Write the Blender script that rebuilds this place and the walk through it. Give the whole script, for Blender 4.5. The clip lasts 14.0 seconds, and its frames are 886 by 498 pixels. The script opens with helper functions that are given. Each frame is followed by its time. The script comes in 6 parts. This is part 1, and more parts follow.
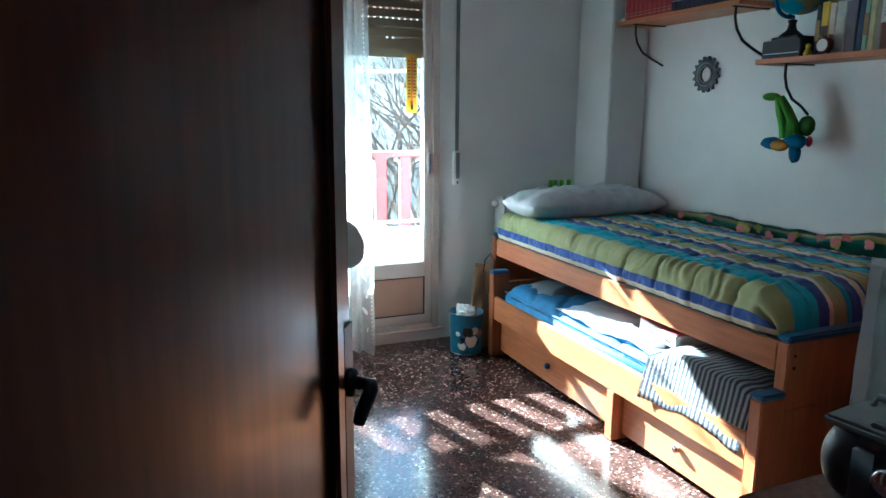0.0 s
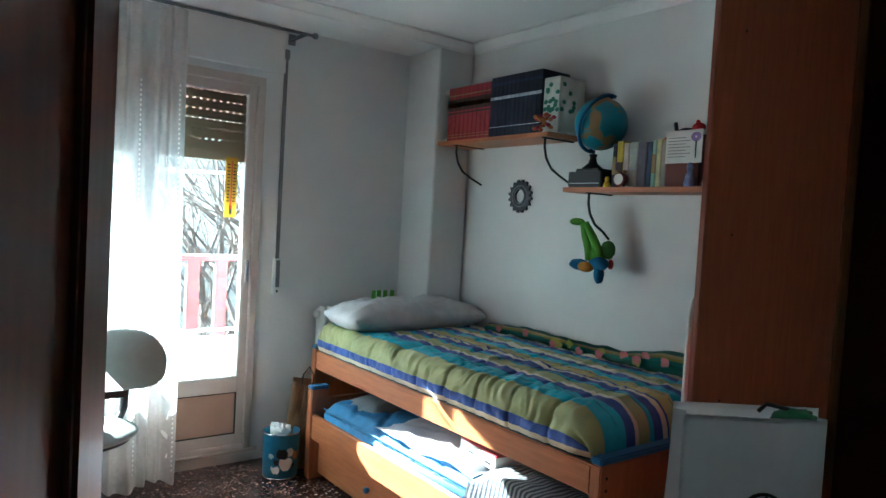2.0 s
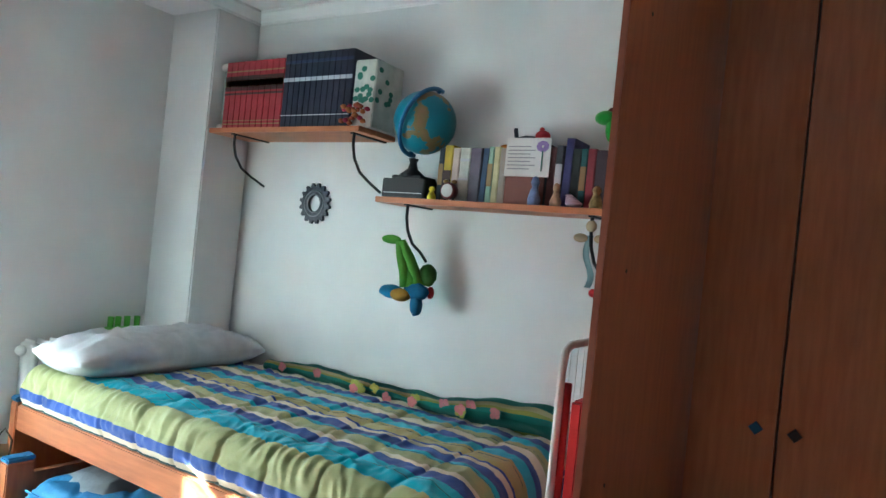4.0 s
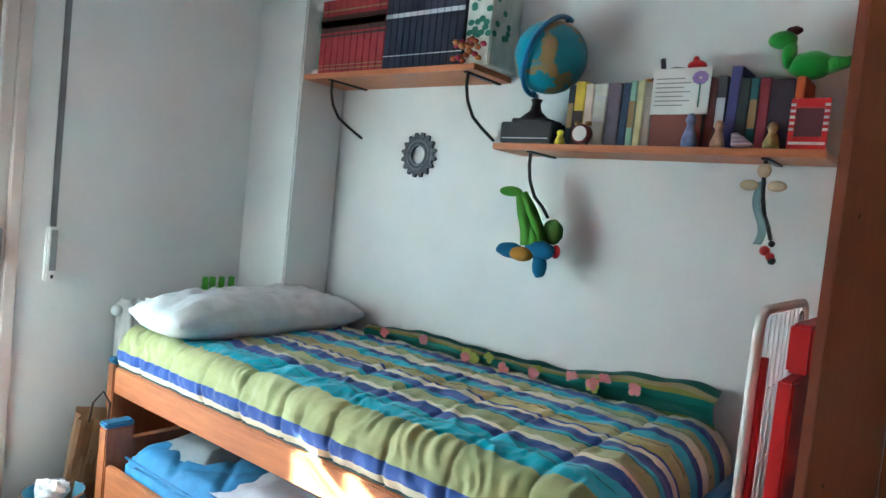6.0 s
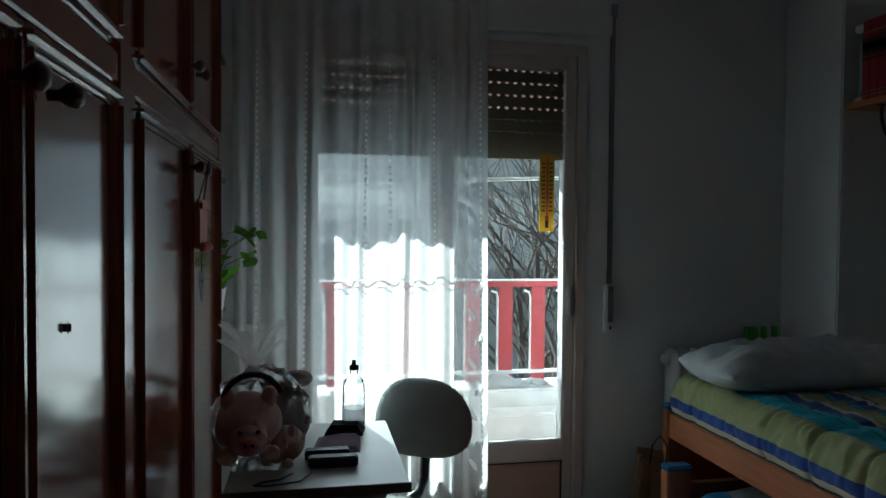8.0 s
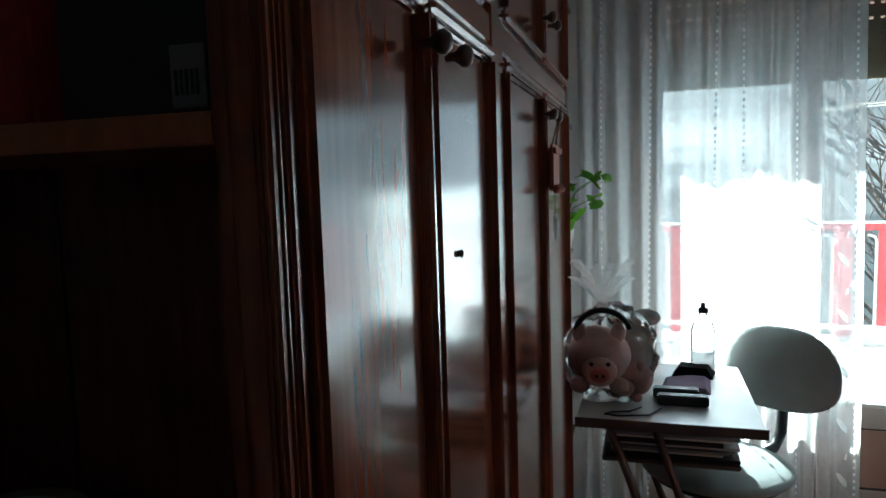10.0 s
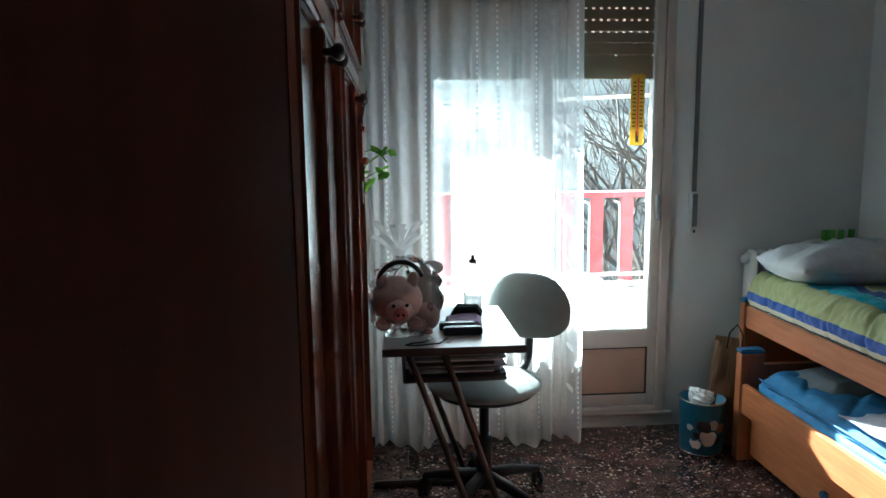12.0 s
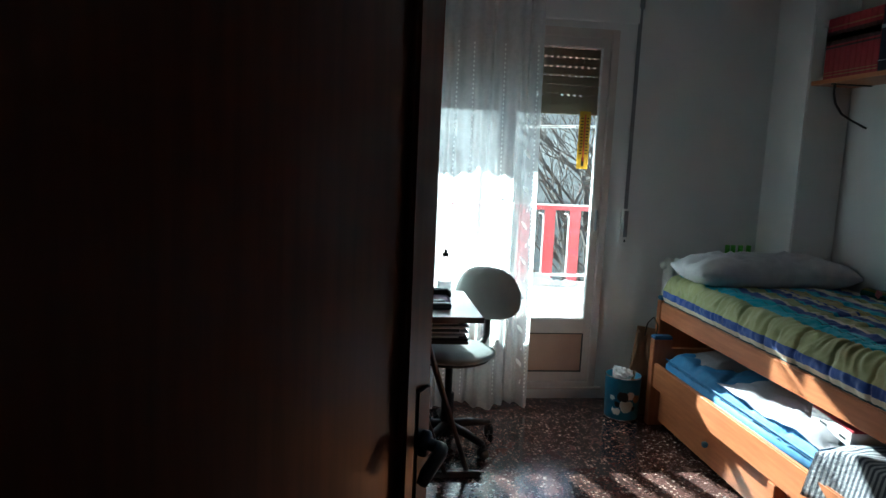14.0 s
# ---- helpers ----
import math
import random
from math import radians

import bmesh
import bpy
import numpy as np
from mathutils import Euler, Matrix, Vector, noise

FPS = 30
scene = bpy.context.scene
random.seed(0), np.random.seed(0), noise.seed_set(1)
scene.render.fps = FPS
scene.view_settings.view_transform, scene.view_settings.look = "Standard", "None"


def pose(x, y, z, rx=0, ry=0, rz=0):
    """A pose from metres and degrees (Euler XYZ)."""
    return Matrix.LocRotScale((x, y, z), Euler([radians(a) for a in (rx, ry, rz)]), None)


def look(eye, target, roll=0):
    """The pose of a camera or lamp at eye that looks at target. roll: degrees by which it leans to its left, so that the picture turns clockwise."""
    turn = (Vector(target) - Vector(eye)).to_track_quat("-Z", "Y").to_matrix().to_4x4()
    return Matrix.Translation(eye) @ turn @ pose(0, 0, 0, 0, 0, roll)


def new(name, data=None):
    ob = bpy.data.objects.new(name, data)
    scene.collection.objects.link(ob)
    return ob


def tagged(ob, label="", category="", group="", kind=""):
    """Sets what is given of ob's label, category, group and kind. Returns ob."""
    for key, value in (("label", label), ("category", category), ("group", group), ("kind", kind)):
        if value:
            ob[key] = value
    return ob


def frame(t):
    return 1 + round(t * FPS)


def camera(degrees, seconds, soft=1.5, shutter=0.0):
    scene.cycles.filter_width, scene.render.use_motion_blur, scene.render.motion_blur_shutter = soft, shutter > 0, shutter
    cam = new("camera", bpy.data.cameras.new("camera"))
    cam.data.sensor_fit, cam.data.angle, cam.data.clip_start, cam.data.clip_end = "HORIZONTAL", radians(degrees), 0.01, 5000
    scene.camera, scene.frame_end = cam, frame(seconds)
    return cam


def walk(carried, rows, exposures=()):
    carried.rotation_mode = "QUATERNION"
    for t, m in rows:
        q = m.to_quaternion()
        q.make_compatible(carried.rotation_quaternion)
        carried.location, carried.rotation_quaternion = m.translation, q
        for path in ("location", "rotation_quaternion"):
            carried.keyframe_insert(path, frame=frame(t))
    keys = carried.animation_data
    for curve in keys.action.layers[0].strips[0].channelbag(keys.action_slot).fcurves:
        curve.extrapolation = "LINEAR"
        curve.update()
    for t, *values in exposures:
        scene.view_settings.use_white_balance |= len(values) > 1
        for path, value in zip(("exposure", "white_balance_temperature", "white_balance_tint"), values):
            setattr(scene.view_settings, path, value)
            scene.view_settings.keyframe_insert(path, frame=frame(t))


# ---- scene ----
cam = camera(66.1, 14.0)

PATH = [
    (0, (0.315, 0.328, 1.333), (1.073, 2.138, 0.947), 0.5),
    (0.5, (0.332, 0.334, 1.336), (1.293, 2.042, 0.936), 1.2),
    (1, (0.361, 0.362, 1.352), (1.436, 2.03, 1.102), 2.7),
    (1.5, (0.357, 0.36, 1.383), (1.519, 1.98, 1.225), 2.7),
    (2, (0.381, 0.402, 1.393), (1.584, 1.998, 1.31), 3.3),
    (2.5, (0.448, 0.494, 1.396), (1.785, 1.981, 1.383), 4.9),
    (3, (0.557, 0.649, 1.422), (1.953, 2.081, 1.375), 8.4),
    (3.2, (0.599, 0.719, 1.429), (2.093, 2.049, 1.396), 7.4),
    (5.3, (0.84, 1.337, 1.364), (2.59, 2.303, 1.312), 6.5),
    (5.5, (0.852, 1.347, 1.367), (2.585, 2.34, 1.26), 7.1),
    (6, (0.855, 1.328, 1.33), (2.426, 2.561, 1.222), 5.9),
    (6.5, (0.801, 1.317, 1.351), (2.159, 2.775, 1.176), 4.8),
    (7, (0.75, 1.328, 1.35), (1.774, 3.041, 1.214), 3.3),
    (7.5, (0.708, 1.339, 1.353), (1.425, 3.204, 1.274), 2.4),
    (8, (0.702, 1.336, 1.351), (1.086, 3.298, 1.293), 0.5),
    (8.5, (0.684, 1.316, 1.347), (0.761, 3.314, 1.324), -0.3),
    (9, (0.678, 1.306, 1.343), (0.391, 3.285, 1.289), -0.7),
    (11.3, (0.64, 1.232, 1.307), (0.004, 3.099, 0.976), -2.6),
    (11.5, (0.594, 1.207, 1.302), (0.167, 3.137, 0.996), -0.7),
    (12, (0.538, 0.935, 1.336), (0.684, 2.909, 1.047), -0.7),
    (12.5, (0.516, 0.837, 1.347), (0.922, 2.789, 1.184), -1.1),
    (13, (0.514, 0.616, 1.358), (0.845, 2.572, 1.104), 0.6),
    (13.5, (0.468, 0.429, 1.374), (0.723, 2.401, 1.158), 1.4),
    (14, (0.42, 0.257, 1.381), (0.667, 2.223, 1.112), 2.5),
]
STOPS = [(0, 3.85), (0.5, 3.5), (1, 3.3), (1.5, 3.60), (2, 3.95), (2.5, 4.40), (3, 4.65), (5.5, 5.20), (6, 5.00), (6.5, 4.65), (7, 3.65), (7.5, 2.45), (8, 1.65), (8.5, 1.3), (9, 1.75), (11.3, 3.40), (11.5, 3.40), (12, 3.1), (12.5, 3.05), (13, 2.45), (14, 2.50)]
EXPOSURES = [(t, e + (0.0 if 7.2 < t < 9.5 else 0.33), 4700 if t < 1.5 else 5050, -13 if t < 1.5 else -11) for t, e in STOPS]
walk(cam, [(t, look(eye, target, roll)) for t, eye, target, roll in PATH], EXPOSURES)

# ---- light ----
SUN_WAY = Vector((0.29, -1.0, -0.50)).normalized()
sun_data = bpy.data.lights.new("sun", "SUN")
sun_data.energy, sun_data.angle, sun_data.color = 5.0, radians(0.5), (1.0, 0.93, 0.82)
sun = new("sun", sun_data)
sun.matrix_world = look(Vector((1.2, 4.0, 1.0)) - SUN_WAY * 30, (1.2, 4.0, 1.0))
world = bpy.data.worlds.new("world")
scene.world = world
world.use_nodes = True
sky = world.node_tree.nodes.new("ShaderNodeTexSky")
sky.sky_type, sky.sun_disc = "NISHITA", False
sky.sun_elevation, sky.sun_rotation = radians(25.6), radians(-16)
world.node_tree.nodes["Background"].inputs[1].default_value = 0.05
world.node_tree.links.new(sky.outputs[0], world.node_tree.nodes["Background"].inputs[0])
# the sky's light that enters by the balcony door
lamp_data = bpy.data.lights.new("window_light", "AREA")
lamp_data.shape, lamp_data.size, lamp_data.size_y = "RECTANGLE", 1.05, 1.2
lamp_data.energy, lamp_data.color = 0.4, (0.78, 0.9, 1.0)
lamp = new("window_light", lamp_data)
lamp.matrix_world = look((1.25, 4.22, 1.08), (1.25, 3.0, 0.62))


# ---- materials ----
def mat(name, color, rough=0.6, color2=None, scale=8.0, detail=3.0, stretch=(1, 1, 1), bump=0.0, bump_scale=60.0,
        metal=0.0, coat=0.0, sheen=0.0, trans=0.0, per_object=0.0, spec=0.5):
    m = bpy.data.materials.new(name)
    m.use_nodes = True
    nt = m.node_tree
    b = nt.nodes["Principled BSDF"]
    b.inputs["Roughness"].default_value = rough
    b.inputs["Metallic"].default_value = metal
    b.inputs["Coat Weight"].default_value = coat
    b.inputs["Coat Roughness"].default_value = 0.12
    b.inputs["Sheen Weight"].default_value = sheen
    b.inputs["Transmission Weight"].default_value = trans
    b.inputs["Specular IOR Level"].default_value = spec
    co = nt.nodes.new("ShaderNodeTexCoord")
    mp = nt.nodes.new("ShaderNodeMapping")
    mp.inputs["Scale"].default_value = stretch
    nt.links.new(co.outputs["Object"], mp.inputs[0])
    n = nt.nodes.new("ShaderNodeTexNoise")
    n.inputs["Scale"].default_value, n.inputs["Detail"].default_value = scale, detail
    nt.links.new(mp.outputs[0], n.inputs["Vector"])
    r = nt.nodes.new("ShaderNodeValToRGB")
    c2 = color2 or tuple(c * 0.82 for c in color)
    r.color_ramp.elements[0].position, r.color_ramp.elements[1].position = 0.32, 0.68
    r.color_ramp.elements[0].color, r.color_ramp.elements[1].color = (*c2, 1), (*color, 1)
    nt.links.new(n.outputs["Fac"], r.inputs[0])
    out = r.outputs[0]
    if per_object:
        oi = nt.nodes.new("ShaderNodeObjectInfo")
        hs = nt.nodes.new("ShaderNodeHueSaturation")
        mr = nt.nodes.new("ShaderNodeMapRange")
        mr.inputs["To Min"].default_value, mr.inputs["To Max"].default_value = 1 - per_object, 1 + per_object
        nt.links.new(oi.outputs["Random"], mr.inputs[0])
        nt.links.new(mr.outputs[0], hs.inputs["Value"])
        nt.links.new(out, hs.inputs["Color"])
        out = hs.outputs[0]
    nt.links.new(out, b.inputs["Base Color"])
    if bump:
        n2 = nt.nodes.new("ShaderNodeTexNoise")
        n2.inputs["Scale"].default_value, n2.inputs["Detail"].default_value = bump_scale, 4
        nt.links.new(mp.outputs[0], n2.inputs["Vector"])
        bp = nt.nodes.new("ShaderNodeBump")
        bp.inputs["Strength"].default_value, bp.inputs["Distance"].default_value = bump, 0.01
        nt.links.new(n2.outputs["Fac"], bp.inputs["Height"])
        nt.links.new(bp.outputs[0], b.inputs["Normal"])
    # roughness wanders a little with a second, larger noise
    n3 = nt.nodes.new("ShaderNodeTexNoise")
    n3.inputs["Scale"].default_value = 2.5
    nt.links.new(co.outputs["Object"], n3.inputs["Vector"])
    mr3 = nt.nodes.new("ShaderNodeMapRange")
    mr3.inputs["To Min"].default_value, mr3.inputs["To Max"].default_value = rough * 0.85, min(1.0, rough * 1.15)
    nt.links.new(n3.outputs["Fac"], mr3.inputs[0])
    nt.links.new(mr3.outputs[0], b.inputs["Roughness"])
    return m


def glass(name, color=(1, 1, 1), rough=0.0, ior=1.45):
    m = bpy.data.materials.new(name)
    m.use_nodes = True
    nt = m.node_tree
    nt.nodes.remove(nt.nodes["Principled BSDF"])
    t, g, mix, f = (nt.nodes.new("ShaderNode" + k) for k in ("BsdfTransparent", "BsdfGlossy", "MixShader", "Fresnel"))
    t.inputs[0].default_value = (*color, 1)
    g.inputs["Roughness"].default_value = rough
    f.inputs[0].default_value = ior
    nt.links.new(f.outputs[0], mix.inputs[0])
    nt.links.new(t.outputs[0], mix.inputs[1])
    nt.links.new(g.outputs[0], mix.inputs[2])
    nt.links.new(mix.outputs[0], nt.nodes["Material Output"].inputs[0])
    return m


def terrazzo():
    m = mat("terrazzo", (0.085, 0.043, 0.036), 0.17, (0.05, 0.028, 0.025), 9)
    nt = m.node_tree
    b = nt.nodes["Principled BSDF"]
    base = b.inputs["Base Color"].links[0].from_socket
    co = nt.nodes.new("ShaderNodeTexCoord")
    for scale, cut, color in ((95, 0.4, (0.2, 0.11, 0.09)), (60, 0.2, (0.3, 0.22, 0.18)), (75, 0.3, (0.022, 0.016, 0.016))):
        warp = nt.nodes.new("ShaderNodeTexNoise")
        warp.inputs["Scale"].default_value = scale * 0.8
        mixv = nt.nodes.new("ShaderNodeMixRGB")
        mixv.inputs[0].default_value = 0.012
        nt.links.new(co.outputs["Object"], warp.inputs["Vector"])
        nt.links.new(co.outputs["Object"], mixv.inputs[1])
        nt.links.new(warp.outputs["Color"], mixv.inputs[2])
        v = nt.nodes.new("ShaderNodeTexVoronoi")
        v.inputs["Scale"].default_value = scale
        nt.links.new(mixv.outputs[0], v.inputs["Vector"])
        sep = nt.nodes.new("ShaderNodeSeparateColor")
        nt.links.new(v.outputs["Color"], sep.inputs[0])
        pick = nt.nodes.new("ShaderNodeMath")
        pick.operation = "LESS_THAN"
        pick.inputs[1].default_value = cut
        nt.links.new(sep.outputs[0], pick.inputs[0])
        near = nt.nodes.new("ShaderNodeMath")
        near.operation = "LESS_THAN"
        near.inputs[1].default_value = 0.42
        nt.links.new(v.outputs["Distance"], near.inputs[0])
        both = nt.nodes.new("ShaderNodeMath")
        both.operation = "MULTIPLY"
        nt.links.new(pick.outputs[0], both.inputs[0])
        nt.links.new(near.outputs[0], both.inputs[1])
        mix = nt.nodes.new("ShaderNodeMixRGB")
        mix.inputs[2].default_value = (*color, 1)
        nt.links.new(both.outputs[0], mix.inputs[0])
        nt.links.new(base, mix.inputs[1])
        base = mix.outputs[0]
    nt.links.new(base, b.inputs["Base Color"])
    return m


def striped(name, stops, rough=0.75, bump=0.15, shade=0.1):
    """A fabric printed with stripes across the mesh's UV map (u in metres over the width)."""
    m = mat(name, (0.5, 0.5, 0.5), rough, bump=bump, bump_scale=90, sheen=0.2)
    nt = m.node_tree
    b = nt.nodes["Principled BSDF"]
    uv = nt.nodes.new("ShaderNodeUVMap")
    sep = nt.nodes.new("ShaderNodeSeparateXYZ")
    nt.links.new(uv.outputs[0], sep.inputs[0])
    n = nt.nodes.new("ShaderNodeTexNoise")
    n.inputs["Scale"].default_value = 30
    mad = nt.nodes.new("ShaderNodeMath")
    mad.operation = "MULTIPLY_ADD"
    mad.inputs[1].default_value = 0.008
    nt.links.new(n.outputs["Fac"], mad.inputs[0])
    nt.links.new(sep.outputs[0], mad.inputs[2])
    ramp = nt.nodes.new("ShaderNodeValToRGB")
    ramp.color_ramp.interpolation = "CONSTANT"
    for k, (u, c) in enumerate(stops):
        e = ramp.color_ramp.elements[k] if k < 2 else ramp.color_ramp.elements.new(u)
        e.position, e.color = u, (*c, 1)
    nt.links.new(mad.outputs[0], ramp.inputs[0])
    n2 = nt.nodes.new("ShaderNodeTexNoise")
    n2.inputs["Scale"].default_value, n2.inputs["Detail"].default_value = 14, 4
    mr = nt.nodes.new("ShaderNodeMapRange")
    mr.inputs["To Min"].default_value, mr.inputs["To Max"].default_value = 1 - shade, 1 + shade
    nt.links.new(n2.outputs["Fac"], mr.inputs[0])
    mul = nt.nodes.new("ShaderNodeMixRGB")
    mul.blend_type, mul.inputs[0].default_value = "MULTIPLY", 1
    nt.links.new(ramp.outputs[0], mul.inputs[1])
    nt.links.new(mr.outputs[0], mul.inputs[2])
    nt.links.new(mul.outputs[0], b.inputs["Base Color"])
    return m


def sheer(name, color, clear):
    """Thin net fabric: partly open weave, partly lit through."""
    m = bpy.data.materials.new(name)
    m.use_nodes = True
    nt = m.node_tree
    nt.nodes.remove(nt.nodes["Principled BSDF"])
    tr, tl, df, m1, m2 = (nt.nodes.new("ShaderNode" + k) for k in ("BsdfTransparent", "BsdfTranslucent", "BsdfDiffuse", "MixShader", "MixShader"))
    tl.inputs[0].default_value = df.inputs[0].default_value = (*color, 1)
    m1.inputs[0].default_value = 0.15
    co = nt.nodes.new("ShaderNodeTexCoord")
    n = nt.nodes.new("ShaderNodeTexNoise")
    n.inputs["Scale"].default_value = 40
    nt.links.new(co.outputs["Object"], n.inputs["Vector"])
    mr = nt.nodes.new("ShaderNodeMapRange")
    mr.inputs["To Min"].default_value, mr.inputs["To Max"].default_value = 1 - clear - 0.06, 1 - clear + 0.06
    nt.links.new(n.outputs["Fac"], mr.inputs[0])
    nt.links.new(mr.outputs[0], m2.inputs[0])
    nt.links.new(tl.outputs[0], m1.inputs[1])
    nt.links.new(df.outputs[0], m1.inputs[2])
    nt.links.new(tr.outputs[0], m2.inputs[1])
    nt.links.new(m1.outputs[0], m2.inputs[2])
    nt.links.new(m2.outputs[0], nt.nodes["Material Output"].inputs[0])
    return m


WALL = mat("wall_paint", (0.74, 0.745, 0.74), 0.75, (0.68, 0.69, 0.69), 3, bump=0.12, bump_scale=45)
CEIL = mat("ceiling_paint", (0.8, 0.8, 0.8), 0.8, (0.76, 0.76, 0.77), 2, bump=0.05)
FLOOR = terrazzo()
BEDWOOD = mat("bed_wood", (0.48, 0.175, 0.065), 0.42, (0.38, 0.13, 0.048), 6, stretch=(10, 1, 10), bump=0.03)
UPWOOD = mat("upright_wood", (0.44, 0.155, 0.06), 0.42, (0.36, 0.12, 0.045), 6, stretch=(10, 10, 1), bump=0.03)
PALEWOOD = mat("pale_wood", (0.6, 0.31, 0.13), 0.42, (0.52, 0.26, 0.105), 7, stretch=(14, 14, 1), bump=0.03)
DARKWOOD = mat("varnished_wood", (0.25, 0.072, 0.034), 0.16, (0.17, 0.045, 0.022), 6, stretch=(14, 14, 1), coat=0.6)
DOORWOOD = mat("door_wood", (0.15, 0.042, 0.022), 0.3, (0.1, 0.027, 0.015), 6, stretch=(12, 12, 0.8), coat=0.25)
REDWOOD = mat("red_wood", (0.36, 0.105, 0.045), 0.4, (0.29, 0.08, 0.034), 6, stretch=(10, 10, 1), bump=0.03)
ALU = mat("lacquered_aluminium", (0.56, 0.49, 0.45), 0.4, (0.5, 0.43, 0.4), 5)
ALUPANEL = mat("door_panel", (0.5, 0.33, 0.25), 0.5, (0.44, 0.28, 0.21), 5)
SLAT = mat("shutter_slat", (0.34, 0.29, 0.19), 0.55, (0.28, 0.235, 0.15), 6)
GREYMETAL = mat("grey_metal", (0.25, 0.26, 0.28), 0.4, metal=0.6)
BLACKMETAL = mat("black_metal", (0.02, 0.02, 0.024), 0.4, metal=0.2)
CHROME = mat("chrome", (0.75, 0.75, 0.78), 0.15, metal=1.0)
WHITEMETAL = mat("white_enamel", (0.78, 0.78, 0.76), 0.35)
BLUEPL = mat("blue_plastic", (0.03, 0.16, 0.36), 0.4)
GLASS = glass("window_glass")
NET = sheer("net_curtain", (0.97, 0.97, 0.96), 0.53)
NETDOT = sheer("net_embroidery", (0.9, 0.9, 0.88), 0.05)
BLACKPL = mat("black_plastic", (0.015, 0.015, 0.017), 0.45)
GREYFAB = mat("grey_upholstery", (0.33, 0.36, 0.35), 0.85, bump=0.15, bump_scale=250)
WHITEPL = mat("white_plastic", (0.72, 0.72, 0.7), 0.4)
DESKTOP = mat("desk_laminate", (0.62, 0.6, 0.57), 0.3, (0.56, 0.54, 0.51), 10)
BROWNMETAL = mat("brown_metal", (0.1, 0.075, 0.065), 0.4, metal=0.3)
RED = mat("red_lacquer", (0.55, 0.02, 0.025), 0.4)
PAPERBAG = mat("white_paper", (0.66, 0.67, 0.67), 0.6, bump=0.2, bump_scale=12)
KRAFT = mat("kraft_paper", (0.44, 0.27, 0.15), 0.7, bump=0.2, bump_scale=15)


# ---- mesh helpers ----
def box(bm, x0, x1, y0, y1, z0, z1, bevel=0.0, m=None):
    v = [bm.verts.new((x, y, z)) for x in (x0, x1) for y in (y0, y1) for z in (z0, z1)]
    fs = [bm.faces.new([v[i] for i in q]) for q in ((0, 1, 3, 2), (4, 6, 7, 5), (0, 4, 5, 1), (2, 3, 7, 6), (0, 2, 6, 4), (1, 5, 7, 3))]
    if bevel:
        es = list({e for f in fs for e in f.edges})
        got = bmesh.ops.bevel(bm, geom=es, offset=bevel, segments=2, affect="EDGES", clamp_overlap=True)
        v = list({w for f in got["faces"] for w in f.verts} | {w for w in v if w.is_valid})
    if m is not None:
        bmesh.ops.transform(bm, matrix=m, verts=v)
    return bm


def boxes(*args, bevel=0.0, m=None):
    bm = bmesh.new()
    for a in args:
        box(bm, *a, bevel=bevel)
    if m is not None:
        bm.transform(m)
    return bm


def lathe(profile, segments=24, at=(0, 0, 0), m=None):
    """Turned shape from (radius, z) pairs round the z axis."""
    bm = bmesh.new()
    rings = []
    for r, z in profile:
        rings.append([bm.verts.new((r * math.cos(2 * math.pi * k / segments), r * math.sin(2 * math.pi * k / segments), z)) for k in range(segments)] if r > 1e-6 else [bm.verts.new((0, 0, z))])
    for a, b in zip(rings, rings[1:]):
        for k in range(segments):
            q = [a[k % len(a)], a[(k + 1) % len(a)], b[(k + 1) % len(b)], b[k % len(b)]]
            q = list(dict.fromkeys(q))
            if len(q) > 2:
                bm.faces.new(q)
    bmesh.ops.recalc_face_normals(bm, faces=bm.faces)
    if m is not None:
        bm.transform(m)
    bm.transform(Matrix.Translation(at))
    return bm


def tube(points, radius, segments=8, bm=None):
    """A bent rod along points."""
    bm = bm or bmesh.new()
    pts = [Vector(p) for p in points]
    rings = []
    side = None
    for i, p in enumerate(pts):
        d = (pts[min(i + 1, len(pts) - 1)] - pts[max(i - 1, 0)]).normalized()
        if side is None:
            side = d.orthogonal().normalized()
        side = (side - d * side.dot(d)).normalized()
        up = d.cross(side)
        r = radius[i] if isinstance(radius, (list, tuple)) else radius
        rings.append([bm.verts.new(p + (side * math.cos(a) + up * math.sin(a)) * r) for a in (2 * math.pi * k / segments for k in range(segments))])
    for a, b in zip(rings, rings[1:]):
        for k in range(segments):
            bm.faces.new((a[k], a[(k + 1) % segments], b[(k + 1) % segments], b[k]))
    bm.faces.new(rings[0][::-1])
    bm.faces.new(rings[-1])
    return bm


def arc(centre, r, a0, a1, n, plane="xz"):
    out = []
    for k in range(n + 1):
        a = radians(a0 + (a1 - a0) * k / n)
        c, s = r * math.cos(a), r * math.sin(a)
        out.append(Vector(centre) + (Vector((c, 0, s)) if plane == "xz" else Vector((0, c, s)) if plane == "yz" else Vector((c, s, 0))))
    return out


def ball(at, r, scale=(1, 1, 1), u=16, v=10, lump=0.0, seed=0.0, m=None):
    bm = bmesh.new()
    bmesh.ops.create_uvsphere(bm, u_segments=u, v_segments=v, radius=r)
    for w in bm.verts:
        if lump:
            w.co *= 1 + lump * noise.noise(w.co * (2.2 / r) + Vector((seed, seed, seed)))
        w.co = Vector((w.co.x * scale[0], w.co.y * scale[1], w.co.z * scale[2]))
    if m is not None:
        bm.transform(m)
    bm.transform(Matrix.Translation(at))
    return bm


